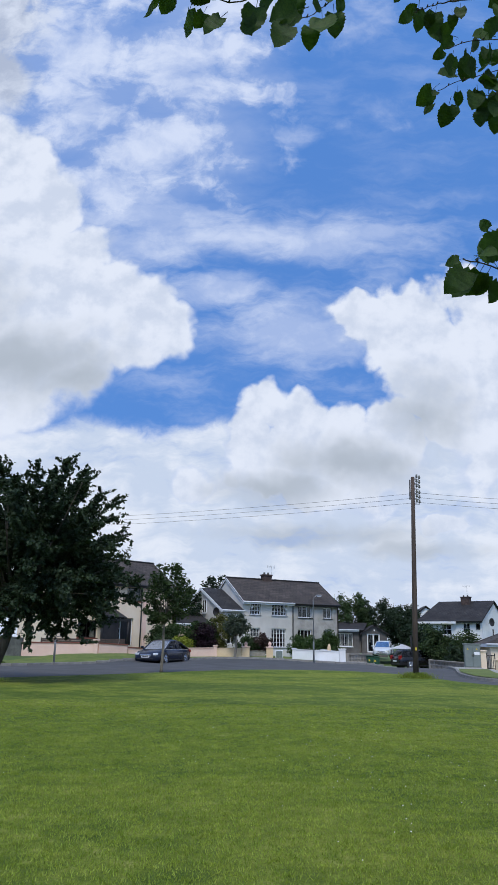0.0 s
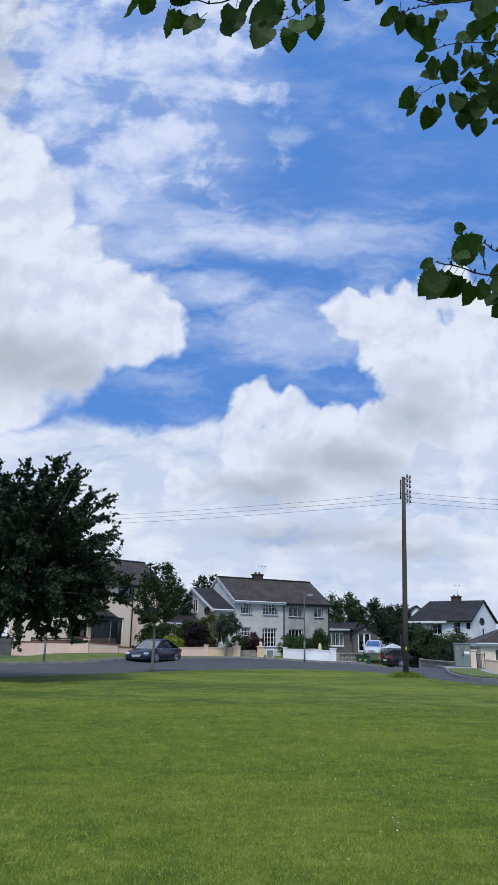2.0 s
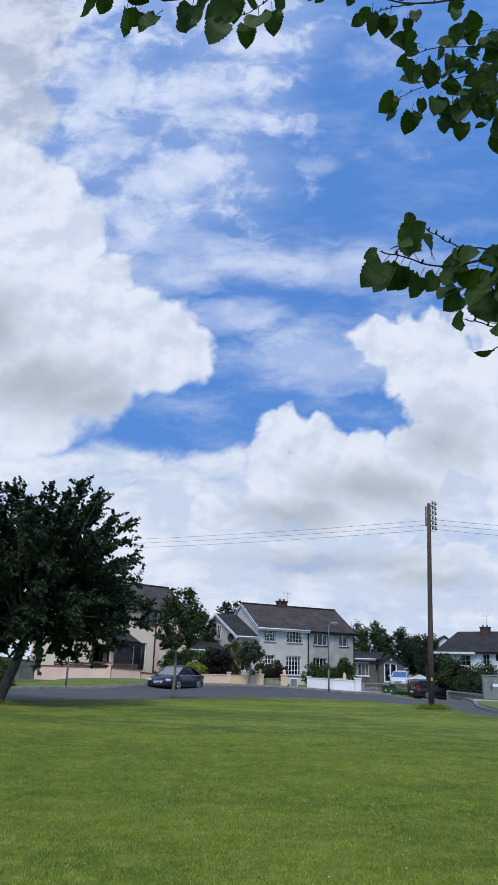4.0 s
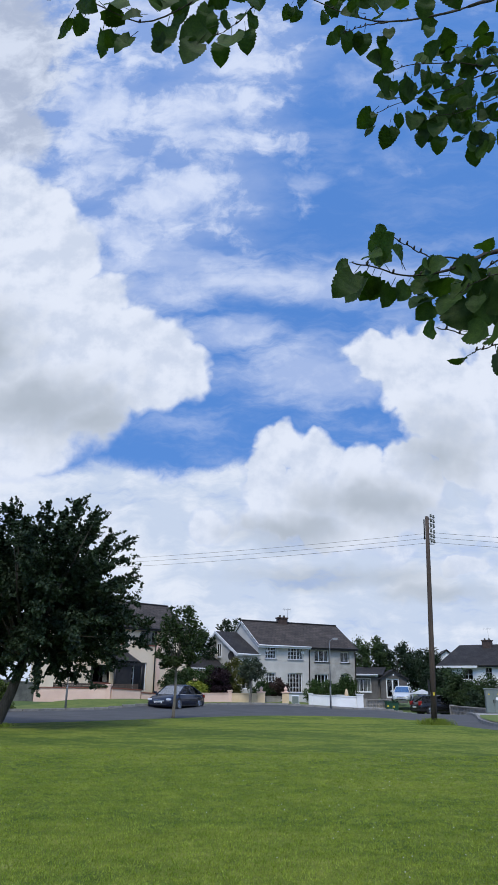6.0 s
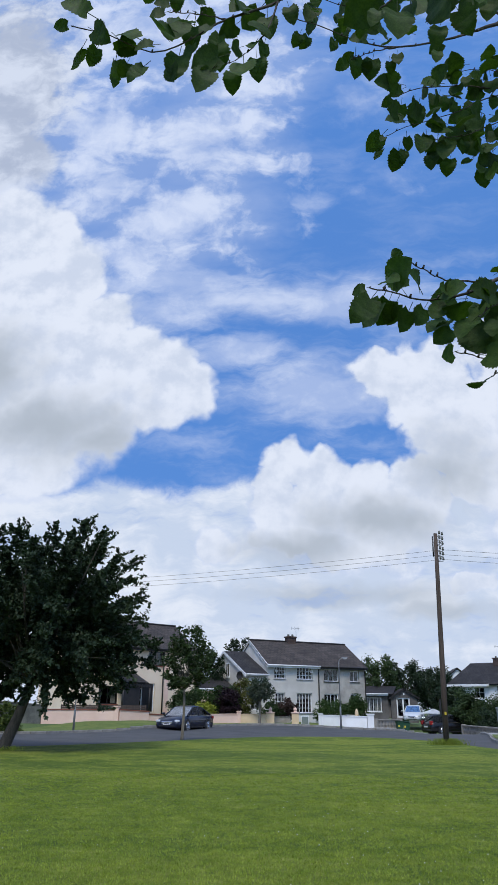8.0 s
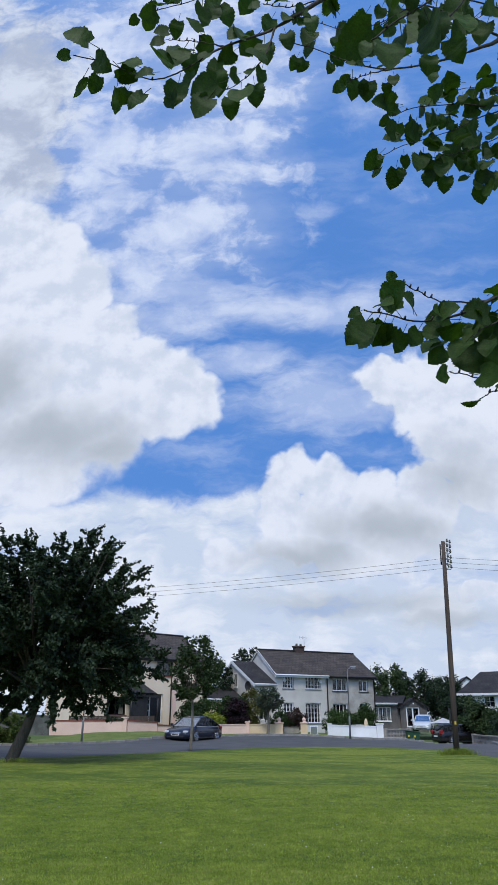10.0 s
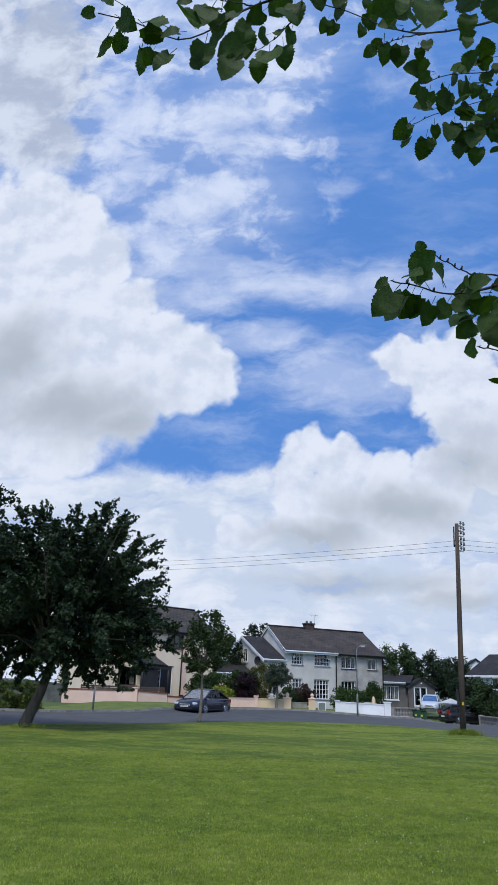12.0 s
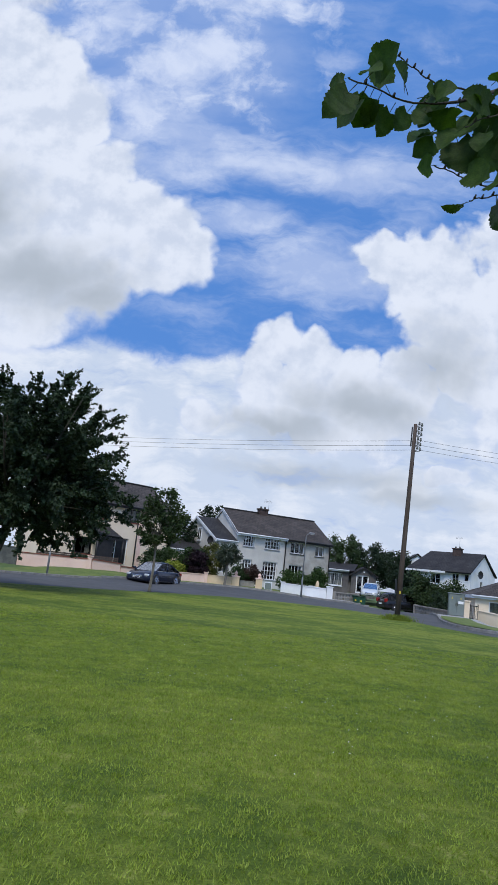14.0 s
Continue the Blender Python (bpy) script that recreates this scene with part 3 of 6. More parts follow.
def spray_crown(t, c, r, leaves, size, material, seed):
    """A crown of leafy twigs that point outwards and up from many boughs, ragged at the rim."""
    rng = np.random.default_rng(seed)
    c, r = np.array(c), np.array(r)
    # boughs: their ends stand out unevenly from the crown's rounded body
    boughs = 150
    z = 0.96 - 1.9 * (np.arange(boughs) + 0.5) / boughs
    a = np.arange(boughs) * 2.39996 + rng.normal(0, 0.3, boughs)
    q = (1 - np.abs(z) ** 2.6) ** 0.45 * (1 - 0.3 * np.maximum(z, 0))
    out = np.stack([q * np.cos(a), q * np.sin(a), z], 1)
    reach = rng.uniform(0.78, 1.1, boughs)[:, None]
    inner = rng.uniform(0.0, 0.4, boughs)[:, None]
    head, tail = c + out * r * reach, c + out * r * inner - (0, 0, 0.5)
    # twigs: set along each bough, fanning out
    n = 4600
    b = rng.integers(0, boughs, n)
    f = rng.random(n)[:, None] ** 0.75
    sag = 0.25 * (f - f * f)
    base = tail[b] + (head[b] - tail[b]) * f + np.c_[np.zeros((n, 2)), sag]
    way = out[b] * (1, 1, 0.5) + rng.normal(0, 0.55, (n, 3)) + (0, 0, 0.28)
    way /= np.linalg.norm(way, axis=1)[:, None]
    length = rng.uniform(0.25, 0.62, n)
    # leaves: along each twig, smaller towards its end
    k = rng.integers(0, n, leaves)
    g = rng.random(leaves)
    mid = base[k] + way[k] * (length[k] * g)[:, None] + rng.normal(0, 0.055, (leaves, 3)) * (1.25 - g)[:, None]
    ax = way[k] * 0.5 + rng.normal(0, 0.6, (leaves, 3)) - (0, 0, 0.35)
    ax /= np.linalg.norm(ax, axis=1)[:, None]
    bx = np.cross(ax, rng.normal(0, 0.6, (leaves, 3)) + (0, 0, 0.8))
    bx /= np.linalg.norm(bx, axis=1)[:, None]
    return leaf_mesh("crown", mid, ax, bx, size * rng.uniform(0.6, 1.3, leaves)[:, None], material, t)


def tree(m, label, trunk_h, lean, r0, crown_c, crown_r, limbs, leaves, size, leaf_mat, bark, seed, clump=0.55, category="tree", full=False, squash=0.8):
    """Trunk, forked limbs out to the crown's shell and leaves in clumps round their ends."""
    rng = random.Random(seed)
    t = empty("tree", m, label, category)
    fork = Vector((lean[0], lean[1], trunk_h))
    bm = tube(bmesh.new(), [(0, 0, -0.05), (lean[0] * 0.02, 0, 0.12), fork * 0.5 + Vector((0.03, 0.02, 0)), fork], [r0 * 1.5, r0 * 1.1, r0 * 0.9, r0 * 0.72], 10)
    part("trunk", bm, bark, t)
    spots, rads = [], []
    c, r = Vector(crown_c), Vector(crown_r)
    for i in range(limbs):
        z = 0.9 - 1.85 * (i + 0.5) / limbs
        a = i * 2.39996 + rng.uniform(-0.4, 0.4)
        q = math.sqrt(1 - z * z)
        n = Vector((q * math.cos(a), q * math.sin(a), z))
        n /= (abs(n.x) ** 3 + abs(n.y) ** 3 + abs(n.z) ** 3) ** (1 / 3) if full else 1
        d = rng.uniform(0.5, 0.82) if full else rng.uniform(0.6, 0.98)
        e = c + Vector((n.x * r.x * d, n.y * r.y * d, n.z * r.z * d))
        mid = fork.lerp(e, 0.5) + Vector((rng.uniform(-.2, .2), rng.uniform(-.2, .2), 0.15 * r.z * rng.random()))
        part("limb", tube(bmesh.new(), [fork * 0.97, fork.lerp(mid, 0.6), mid, e], [r0 * 0.42, r0 * 0.3, r0 * 0.18, r0 * 0.05], 5), bark, t)
        for s, g in ((e, 1.0), (mid.lerp(e, 0.5), 1.0), (e + Vector((rng.gauss(0, .35), rng.gauss(0, .35), rng.gauss(0, .25))) * r.x * 0.14, 0.75), (mid.lerp(e, 0.78), 0.85)):
            spots.append(tuple(s))
            rads.append(clump * g * rng.uniform(0.7, 1.25))
    if full:
        spray_crown(t, c, r, leaves, size, leaf_mat, seed)
    else:
        leaf_cloud("crown", spots, rads, leaves, size, leaf_mat, t, seed, squash)
    return t


def shrub(m, label, half, leaves, size, material, seed, name="bush", category="bush", box_like=False):
    """A shrub or hedge: stems inside and a shell of leaf clumps with an uneven outline."""
    rng = random.Random(seed)
    s = empty(name, m, label, category)
    hx, hy, hz = half
    bm = bmesh.new()
    spots, rads = [], []
    leaves = int(leaves * 1.9)
    n = max(24, int(leaves / 120))
    for i in range(n):
        if box_like:
            p = Vector((rng.uniform(-1, 1) * hx, rng.uniform(-1, 1) * hy, rng.uniform(0.05, 1.9) * hz))
        else:
            a, z = rng.uniform(0, 6.283), rng.uniform(-0.95, 1)
            q, d = math.sqrt(1 - z * z), rng.uniform(0.45, 0.95)
            p = Vector((q * math.cos(a) * hx * d, q * math.sin(a) * hy * d, hz + z * hz * d))
        spots.append(tuple(p))
        rads.append(min(hx, hz) * rng.uniform(0.3, 0.5))
        if i % 6 == 0:
            tube(bm, [(p.x * 0.2, p.y * 0.2, -0.05), (p.x * 0.6, p.y * 0.5, p.z * 0.5), p], [0.03, 0.02, 0.008], 5, False)
    part("stems", bm, BARK, s)
    leaf_cloud("foliage", spots, rads, leaves, size, material, s, seed, 0.9)
    return s


tree(pose(-8.85, 24.4, 0), "broad dark green tree with a leaning trunk beside the road", 2.1, (0.62, 0.2), 0.19,
     (0.72, 0.3, 4.35), (3.9, 3.6, 3.4), 34, 135000, 0.115, LEAF_DARK, BARK, 11, 0.5, full=True, squash=0.5)
tree(pose(-14.6, 25.5, 0), "tall dark green tree beside the road", 2.4, (0.3, 0), 0.25, (0.4, 0, 6.3), (3.6, 3.6, 4.1), 40, 11000, 0.2, LEAF_DARK, BARK, 12, 0.8)
tree(pose(-4.55, 33.7, 0), "slender young street tree with a pale trunk and open crown", 2.1, (0.02, 0), 0.065,
     (0.12, 0, 3.45), (1.12, 1.1, 1.65), 34, 4000, 0.13, LEAF_MID, BARK_PALE, 13, 0.36)
tree(pose(-2.2, 53.0, level(-2.2, 53)), "small round-headed street tree beside the garden wall", 1.5, (0.03, 0), 0.09,
     (0.05, 0, 2.3), (0.95, 0.95, 0.8), 22, 2400, 0.15, LEAF_GREY, BARK_PALE, 14, 0.36)
tree(pose(-7.6, 63, 1.0), "dark bushy evergreen tree behind the hedge", 1.6, (0, 0), 0.15, (0, 0, 3.4), (1.9, 1.8, 2.6), 26, 4200, 0.2, LEAF_DARK, BARK, 15, 0.6)
tree(pose(-5.3, 72, 1.0), "dark tree top behind the roofs", 3.0, (0, 0), 0.15, (0, 0, 5.2), (1.5, 1.5, 2.0), 18, 2000, 0.22, LEAF_DARK, BARK, 16, 0.6)
for x, y, h, rx, seed, mat, label in ((8.8, 80, 7.0, 2.6, 21, LEAF_MID, "wispy green garden tree behind the bungalow"), (12.2, 82, 6.6, 2.9, 22, LEAF_DARK, "dark green garden tree behind the bungalow"),
                               (15.8, 86, 6.4, 2.0, 23, LEAF_DARK, "round dark tree behind the bungalow"), (18.2, 95, 7.2, 1.7, 24, LEAF_DARK, "dark tree beyond the far gable"),
                               (26.5, 108, 7.4, 2.6, 25, LEAF_DARK, "dark tree behind the white house"), (14.6, 70, 3.9, 2.2, 26, LEAF_DARK, "dense dark garden tree beside the drive")):
    tree(pose(x, y, level(x, y) - 0.1), label, h * 0.35, (0.1, 0), 0.14, (0, 0, h * 0.62), (rx, rx, h * 0.42), 30, 8000, 0.2, mat, BARK, seed, 0.7)

G = "garden shrubs"
for x, y, hx, hz, n, size, mat, seed, label in (
        # filler shrub, added to block the bright sky under the left tree's crown
        (-20.5, 43.0, 2.6, 1.7, 3600, 0.17, LEAF_DARK, 48, "tall dark filler shrub added before the bright gap by the block wall"),
        (-6.3, 55.0, 0.95, 0.75, 1300, 0.14, LEAF_YELLOW, 31, "golden-leaved shrub behind the pink wall"),
        (-7.9, 55.5, 1.3, 1.05, 2000, 0.14, LEAF_MID, 32, "mixed green shrubs behind the parked car"),
        (-5.0, 57.0, 1.3, 1.35, 2200, 0.14, LEAF_HEDGE, 33, "tall green shrub behind the garden wall"),
        (-4.6, 56.2, 0.95, 1.3, 2000, 0.13, LEAF_PURPLE, 34, "dark purple-leaved shrub behind the wall"),
        (-3.5, 57.2, 0.9, 1.75, 2600, 0.12, LEAF_OLIVE, 35, "olive-green conifer with a pointed top"),
        (-1.3, 56.0, 1.1, 0.8, 1600, 0.13, LEAF_MID, 36, "low green shrub behind the gate"),
        (-0.6, 56.6, 1.1, 0.9, 2200, 0.12, LEAF_BROWN, 37, "rounded dark maroon shrub in the front garden"),
        (2.9, 57.0, 1.5, 1.0, 3200, 0.12, LEAF_HEDGE, 38, "clipped green hedge before the front window"),
        (4.75, 56.5, 1.0, 1.2, 3200, 0.12, LEAF_HEDGE, 39, "rounded bright green bush beside the porch"),
        (13.9, 60.5, 1.3, 1.85, 3800, 0.15, LEAF_MID, 40, "tall loose shrub behind the block wall"),
        (15.7, 59.5, 1.6, 1.75, 3800, 0.15, LEAF_MID, 41, "tall loose shrub behind the block wall"),
        (14.4, 56.0, 1.1, 1.05, 2400, 0.14, LEAF_DARK, 42, "dark shrub against the block wall"),
        (17.6, 59.0, 1.7, 1.3, 2600, 0.15, LEAF_DARK, 43, "dark garden hedge beside the cabinet"),
        (19.9, 60.0, 1.7, 1.3, 2000, 0.15, LEAF_DARK, 44, "dark garden hedge beside the cabinet")):
    tagged(shrub(pose(x, y, level(x, y) - 0.1), label, (hx, hx * 0.85, hz), n, size, mat, seed), group=G)
shrub(pose(-6.6, 58.5, 0.7), "long clipped dark green hedge", (2.2, 0.6, 0.95), 3600, 0.13, LEAF_HEDGE, 46, "hedge", "hedge", True)
shrub(pose(-16.6, 39.6, 0.0), "clipped bright green hedge at the road's end", (2.3, 0.6, 0.7), 5200, 0.11, LEAF_BRIGHT, 45, "hedge", "hedge", True)
shrub(pose(13.2, 67.0, 0.0), "dark clipped hedge behind the parked cars", (1.5, 0.5, 0.75), 2400, 0.13, LEAF_HEDGE, 47, "hedge", "hedge", True)

# ---- windows and doors ----


def window(parent, u, z, w, h, cols, rows, frame_mat=UPVC, sill_mat=FASCIA, curtain=0.5, open_leaf=False, deep=0.12):
    """A glazed window set back in its opening; u, z: its lower left corner on the wall."""
    win = empty("window", pose(u, deep, z), "", "")
    win.parent = parent
    bm = bmesh.new()
    b = 0.07
    for d in ((0, w, 0, b), (0, w, h - b, h), (0, b, b, h - b), (w - b, w, b, h - b)):
        box(bm, d[0], d[1], 0, 0.07, d[2], d[3])
    for i in range(1, cols):
        x = w * i / cols
        box(bm, x - 0.02, x + 0.02, 0.005, 0.065, b, h - b)
    for j in range(1, rows):
        y = h * j / rows
        box(bm, b, w - b, 0.01, 0.06, y - 0.015, y + 0.015)
    part("window_frame", bm, frame_mat, win)
    g = boxed("pane", (b, w - b, 0.03, 0.036, b, h - b), GLASS, win)
    g.visible_shadow = False
    boxed("sill", (-0.06, w + 0.06, -deep - 0.06, 0.0, -0.08, 0.0), sill_mat, win, 0.01)
    if curtain:
        for side in (0, 1):
            bm = bmesh.new()
            n = 14
            x0, x1 = (0.03, w * curtain * 0.5) if side == 0 else (w - w * curtain * 0.5, w - 0.03)
            a = [(x0 + (x1 - x0) * k / n, 0.28 + 0.03 * math.sin(k * 2.1)) for k in range(n + 1)]
            for p, q in zip(a, a[1:]):
                bm.faces.new([bm.verts.new(c) for c in ((p[0], p[1], 0.02), (q[0], q[1], 0.02), (q[0], q[1], h - 0.02), (p[0], p[1], h - 0.02))])
            bmesh.ops.remove_doubles(bm, verts=bm.verts, dist=0.0005)
            part("curtain", bm, CURTAIN, win)
    if open_leaf:
        bm = bmesh.new()
        lw, lh = w / cols - 0.06, h * 0.48
        for d in ((0, lw, 0, 0.05), (0, lw, lh - 0.05, lh), (0, 0.05, 0, lh), (lw - 0.05, lw, 0, lh)):
            box(bm, d[0], d[1], -0.02, 0.02, d[2] - lh, d[3] - lh)
        part("open_sash", bm, frame_mat, win, "white top-hung sash propped open", pose(0.03 if open_leaf == 1 else w - lw - 0.03, -0.03, h - 0.05, -28))
    return win


def chimney(parent, x, y, z0, z1, w, d, mat):
    c = empty("chimney", pose(x, y, z0), "", "")
    c.parent = parent
    boxed("stack", (-w / 2, w / 2, -d / 2, d / 2, 0, z1 - z0), mat, c, 0.01)
    boxed("cap", (-w / 2 - 0.07, w / 2 + 0.07, -d / 2 - 0.07, d / 2 + 0.07, z1 - z0 + 0.002, z1 - z0 + 0.12), mat, c, 0.01)
    for k in (-1, 1):
        part("chimney_pot", tube(bmesh.new(), [(k * w * 0.24, 0, z1 - z0 + 0.12), (k * w * 0.24, 0, z1 - z0 + 0.32)], [0.11, 0.09], 10), BLOCK_DARK, c)
    return c


def aerial(parent, x, y, z, h=1.1):
    bm = tube(bmesh.new(), [(0, 0, 0), (0, 0, h)], [0.018, 0.014], 6)
    tube(bm, [(-0.5, 0.02, h), (0.35, 0.02, h)], [0.012, 0.012], 5)
    for k in range(6):
        tube(bm, [(-0.45 + k * 0.15, 0.02, h - 0.14), (-0.45 + k * 0.15, 0.02, h + 0.14)], [0.008, 0.008], 4)
    return part("aerial", bm, STEEL, parent, "", pose(x, y, z))


def dish(parent, m, r=0.32):
    bm = bmesh.new()
    rings = []
    for i in range(5):
        f = i / 4
        rings.append([bm.verts.new((r * f * math.cos(a * math.pi / 8) + 1e-4 * math.cos(a * math.pi / 8), 0.12 * f * f * -1, r * f * math.sin(a * math.pi / 8) + 1e-4 * math.sin(a * math.pi / 8))) for a in range(16)])
    for p, q in zip(rings, rings[1:]):
        for k in range(16):
            bm.faces.new((p[k], p[(k + 1) % 16], q[(k + 1) % 16], q[k])).smooth = True
    tube(bm, [(0, 0.3, -0.1), (0, 0.0, 0)], [0.025, 0.025], 6)
    tube(bm, [(0, -0.1, -r), (0, -0.38, -0.05)], [0.012, 0.012], 5)
    box(bm, -0.04, 0.04, -0.44, -0.34, -0.08, 0.02)
    return part("satellite_dish", bm, DARK_TRIM, parent, "dark grey satellite dish", m)


def gutter(parent, x0, x1, y, z, mat, h=0.2):
    bm = box(bmesh.new(), x0, x1, y, y + 0.03, z - h, z)
    part("fascia", bm, mat, parent)
    bm = tube(bmesh.new(), [(x0, y - 0.06, z - 0.03), (x1, y - 0.06, z - 0.03)], [0.06, 0.06], 8)
    part("gutter", bm, mat, parent)


def gable_wall(parent, m, depth, z0, ez, rz, mat, holes=(), apex=None):
    """An end wall with a pointed top, in the x-z plane of m, front at y = 0."""
    apex = depth / 2 if apex is None else apex
    w = empty("gable_end", m, "", "")
    w.parent = parent
    part("gable_wall", wall_with_openings(bmesh.new(), 0, depth, z0, ez, list(holes), 0.25), mat, w)
    part("gable_top", prism(bmesh.new(), [(0, ez), (depth, ez), (apex, rz)], 0.0, 0.25), mat, w)
    return w


def verge_boards(parent, x, a, b, c, mat, w=0.05, h=0.24):
    """White barge boards along a gable's two slopes: a, b the eaves, c the ridge, as (y, z)."""
    for p, q in ((a, c), (b, c)):
        bm = bmesh.new()
        n = [bm.verts.new(v) for v in ((x, p[0], p[1] - h), (x, p[0], p[1]), (x, q[0], q[1]), (x, q[0], q[1] - h))]
        k = [bm.verts.new((v.co.x + w, v.co.y, v.co.z)) for v in n]
        bm.faces.new(n)
        bm.faces.new(k[::-1])
        for i in range(4):
            j = (i + 1) % 4
            bm.faces.new((n[j], n[i], k[i], k[j]))
        bmesh.ops.recalc_face_normals(bm, faces=bm.faces)
        part("barge_board", bm, mat, parent)


# ---- the grey pair of houses ----
GZ = 0.45


def grey_half(m, label, u0, u1, wall_mat, fascia_mat, openings, left_end, right_end):
    """One of the two: its own front, roof and windows; u along the front, y to the back."""
    h = empty("semi_detached_house", m, label, "house")
    D, EZ, RZ = 6.4, 4.7, 6.9
    holes = [(o[0], o[0] + o[2], o[1], o[1] + o[3]) for o in openings]
    part("front_wall", wall_with_openings(bmesh.new(), u0, u1, GZ - 0.4, EZ, holes), wall_mat, h)
    boxed("back_wall", (u0, u1, D - 0.3, D, GZ - 0.4, EZ), wall_mat, h)
    boxed("floor_between", (u0 + 0.26, u1 - 0.26, 0.31, D - 0.31, 2.6, 2.8), ROOM, h)
    boxed("room_divider", (u0 + 0.26, u1 - 0.26, 2.6, 2.7, GZ, EZ - 0.1), ROOM, h)
    for o in openings:
        window(h, *o)
    if left_end:
        gable_wall(h, pose(u0, D - 0.301, 0, 0, 0, -90), D - 0.602, GZ - 0.4, EZ, RZ - 0.15, wall_mat)
        verge_boards(h, u0 - 0.12, (-0.3, EZ + 0.02), (D + 0.3, EZ + 0.02), (D / 2, RZ + 0.02), FASCIA)
    else:
        boxed("party_wall", (u0, u0 + 0.2, 0.31, D - 0.31, GZ, EZ - 0.02), ROOM, h)
    if right_end:
        gable_wall(h, pose(u1, 0.301, 0, 0, 0, 90), D - 0.602, GZ - 0.4, EZ, RZ - 0.15, wall_mat)
        verge_boards(h, u1 + 0.07, (-0.3, EZ + 0.02), (D + 0.3, EZ + 0.02), (D / 2, RZ + 0.02), DARK_TRIM)
    a, b = u0 - (0.12 if left_end else 0), u1 + (0.12 if right_end else 0)
    slope("roof_front", h, (a, -0.35, EZ - 0.02), (b, -0.35, EZ - 0.02), (b, D / 2, RZ), (a, D / 2, RZ), TILES)
    slope("roof_back", h, (b, D + 0.35, EZ - 0.02), (a, D + 0.35, EZ - 0.02), (a, D / 2, RZ), (b, D / 2, RZ), TILES)
    part("ridge", tube(bmesh.new(), [(a, D / 2, RZ + 0.0), (b, D / 2, RZ + 0.0)], [0.1, 0.1], 8), TILES_DARK, h)
    boxed("soffit", (u0, u1, -0.3, -0.003, EZ - 0.2, EZ - 0.16), fascia_mat, h)
    gutter(h, a, b, -0.33, EZ - 0.02, fascia_mat)
    return h


GREY_AT = pose(-2.04, 61.0, 0, 0, 0, 29.8)
left_house = grey_half(GREY_AT, "two-storey semi-detached house with pale grey dashed walls", 0, 4.96, GREY_RENDER, FASCIA,
                       [(0.7, 3.62, 1.05, 1.0, 4, 3, UPVC, STEEL, 0.25, 1), (2.86, 3.6, 1.5, 1.0, 5, 3, UPVC, STEEL, 0.25, 2),
                        (2.82, 0.97, 1.46, 1.56, 5, 4, UPVC, STEEL, 0.25), (0.8, 1.5, 0.9, 1.03, 3, 3, UPVC, STEEL, 0.3)], True, False)
right_house = grey_half(GREY_AT, "two-storey semi-detached house with darker weathered dashed walls", 4.965, 9.7, DARK_RENDER, DARK_TRIM,
                        [(5.5, 3.5, 1.46, 1.02, 3, 1, UPVC, DARK_TRIM, 0.35), (8.15, 3.5, 0.92, 0.92, 2, 1, UPVC, DARK_TRIM, 0.35),
                         (5.48, 1.3, 1.42, 1.2, 4, 1, UPVC, DARK_TRIM, 0.35), (8.15, 0.95, 0.9, 1.6, 2, 1, UPVC, DARK_TRIM, 0.6)], False, True)
part("downpipe", tube(bmesh.new(), [(4.93, -0.07, GZ), (4.93, -0.07, 4.5), (4.93, -0.3, 4.66)], [0.05, 0.05, 0.05], 8), DARK_TRIM, left_house)
part("downpipe", tube(bmesh.new(), [(9.66, -0.07, GZ), (9.66, -0.07, 4.5), (9.66, -0.3, 4.66)], [0.05, 0.05, 0.05], 8), DARK_TRIM, right_house)
chimney(left_house, 4.05, 3.2, 6.5, 7.25, 0.85, 0.55, CHIMNEY)
aerial(left_house, 4.75, 3.4, 6.8, 1.35)

# side wing with its own lower gable
wing = empty("side_wing", GREY_AT, "lower gabled wing of pale grey render beside the house", "house wing")
WF, WB, WA, WE, WR = -0.15, 6.9, 4.1, 3.9, 5.95
wing_u = -2.0
gable_wall(wing, pose(wing_u, WB, 0, 0, 0, -90), WB - WF, GZ - 0.4, WE, WR - 0.12, GREY_RENDER, (), WB - WA)
part("front_wall", wall_with_openings(bmesh.new(), wing_u + 0.26, -0.01, GZ - 0.4, WE, [(-1.5, -0.5, 1.2, 2.3)], 0.25), GREY_RENDER, wing, "", pose(0, WF, 0))
window(wing, -1.5, 1.2, 1.0, 1.1, 2, 1)
slope("roof_front", wing, (wing_u - 0.15, WF - 0.3, WE), (-0.02, WF - 0.3, WE), (-0.02, WA, WR), (wing_u - 0.15, WA, WR), TILES_DARK)
slope("roof_back", wing, (-0.02, WB + 0.3, WE), (wing_u - 0.15, WB + 0.3, WE), (wing_u - 0.15, WA, WR), (-0.02, WA, WR), TILES_DARK)
verge_boards(wing, wing_u - 0.16, (WF - 0.3, WE + 0.02), (WB + 0.3, WE + 0.02), (WA, WR + 0.02), FASCIA)
gutter(wing, wing_u - 0.1, -0.02, WF - 0.3, WE, FASCIA, 0.16)
part("downpipe", tube(bmesh.new(), [(wing_u + 0.3, WF - 0.36, WE - 0.1), (wing_u + 0.02, WF - 0.1, WE - 0.6), (wing_u + 0.02, WF - 0.1, GZ)], [0.045] * 3, 8), FASCIA, wing)
gw = window(wing, 0, 0, 0.85, 1.15, 2, 1, UPVC, FASCIA, 0.3, False, deep=-0.02)
gw.matrix_basis = pose(wing_u - 0.05, 3.75, 3.75, 0, 0, -90)
dish(wing, pose(wing_u - 0.3, 0.15, 3.75, 0, 0, -70), 0.36)

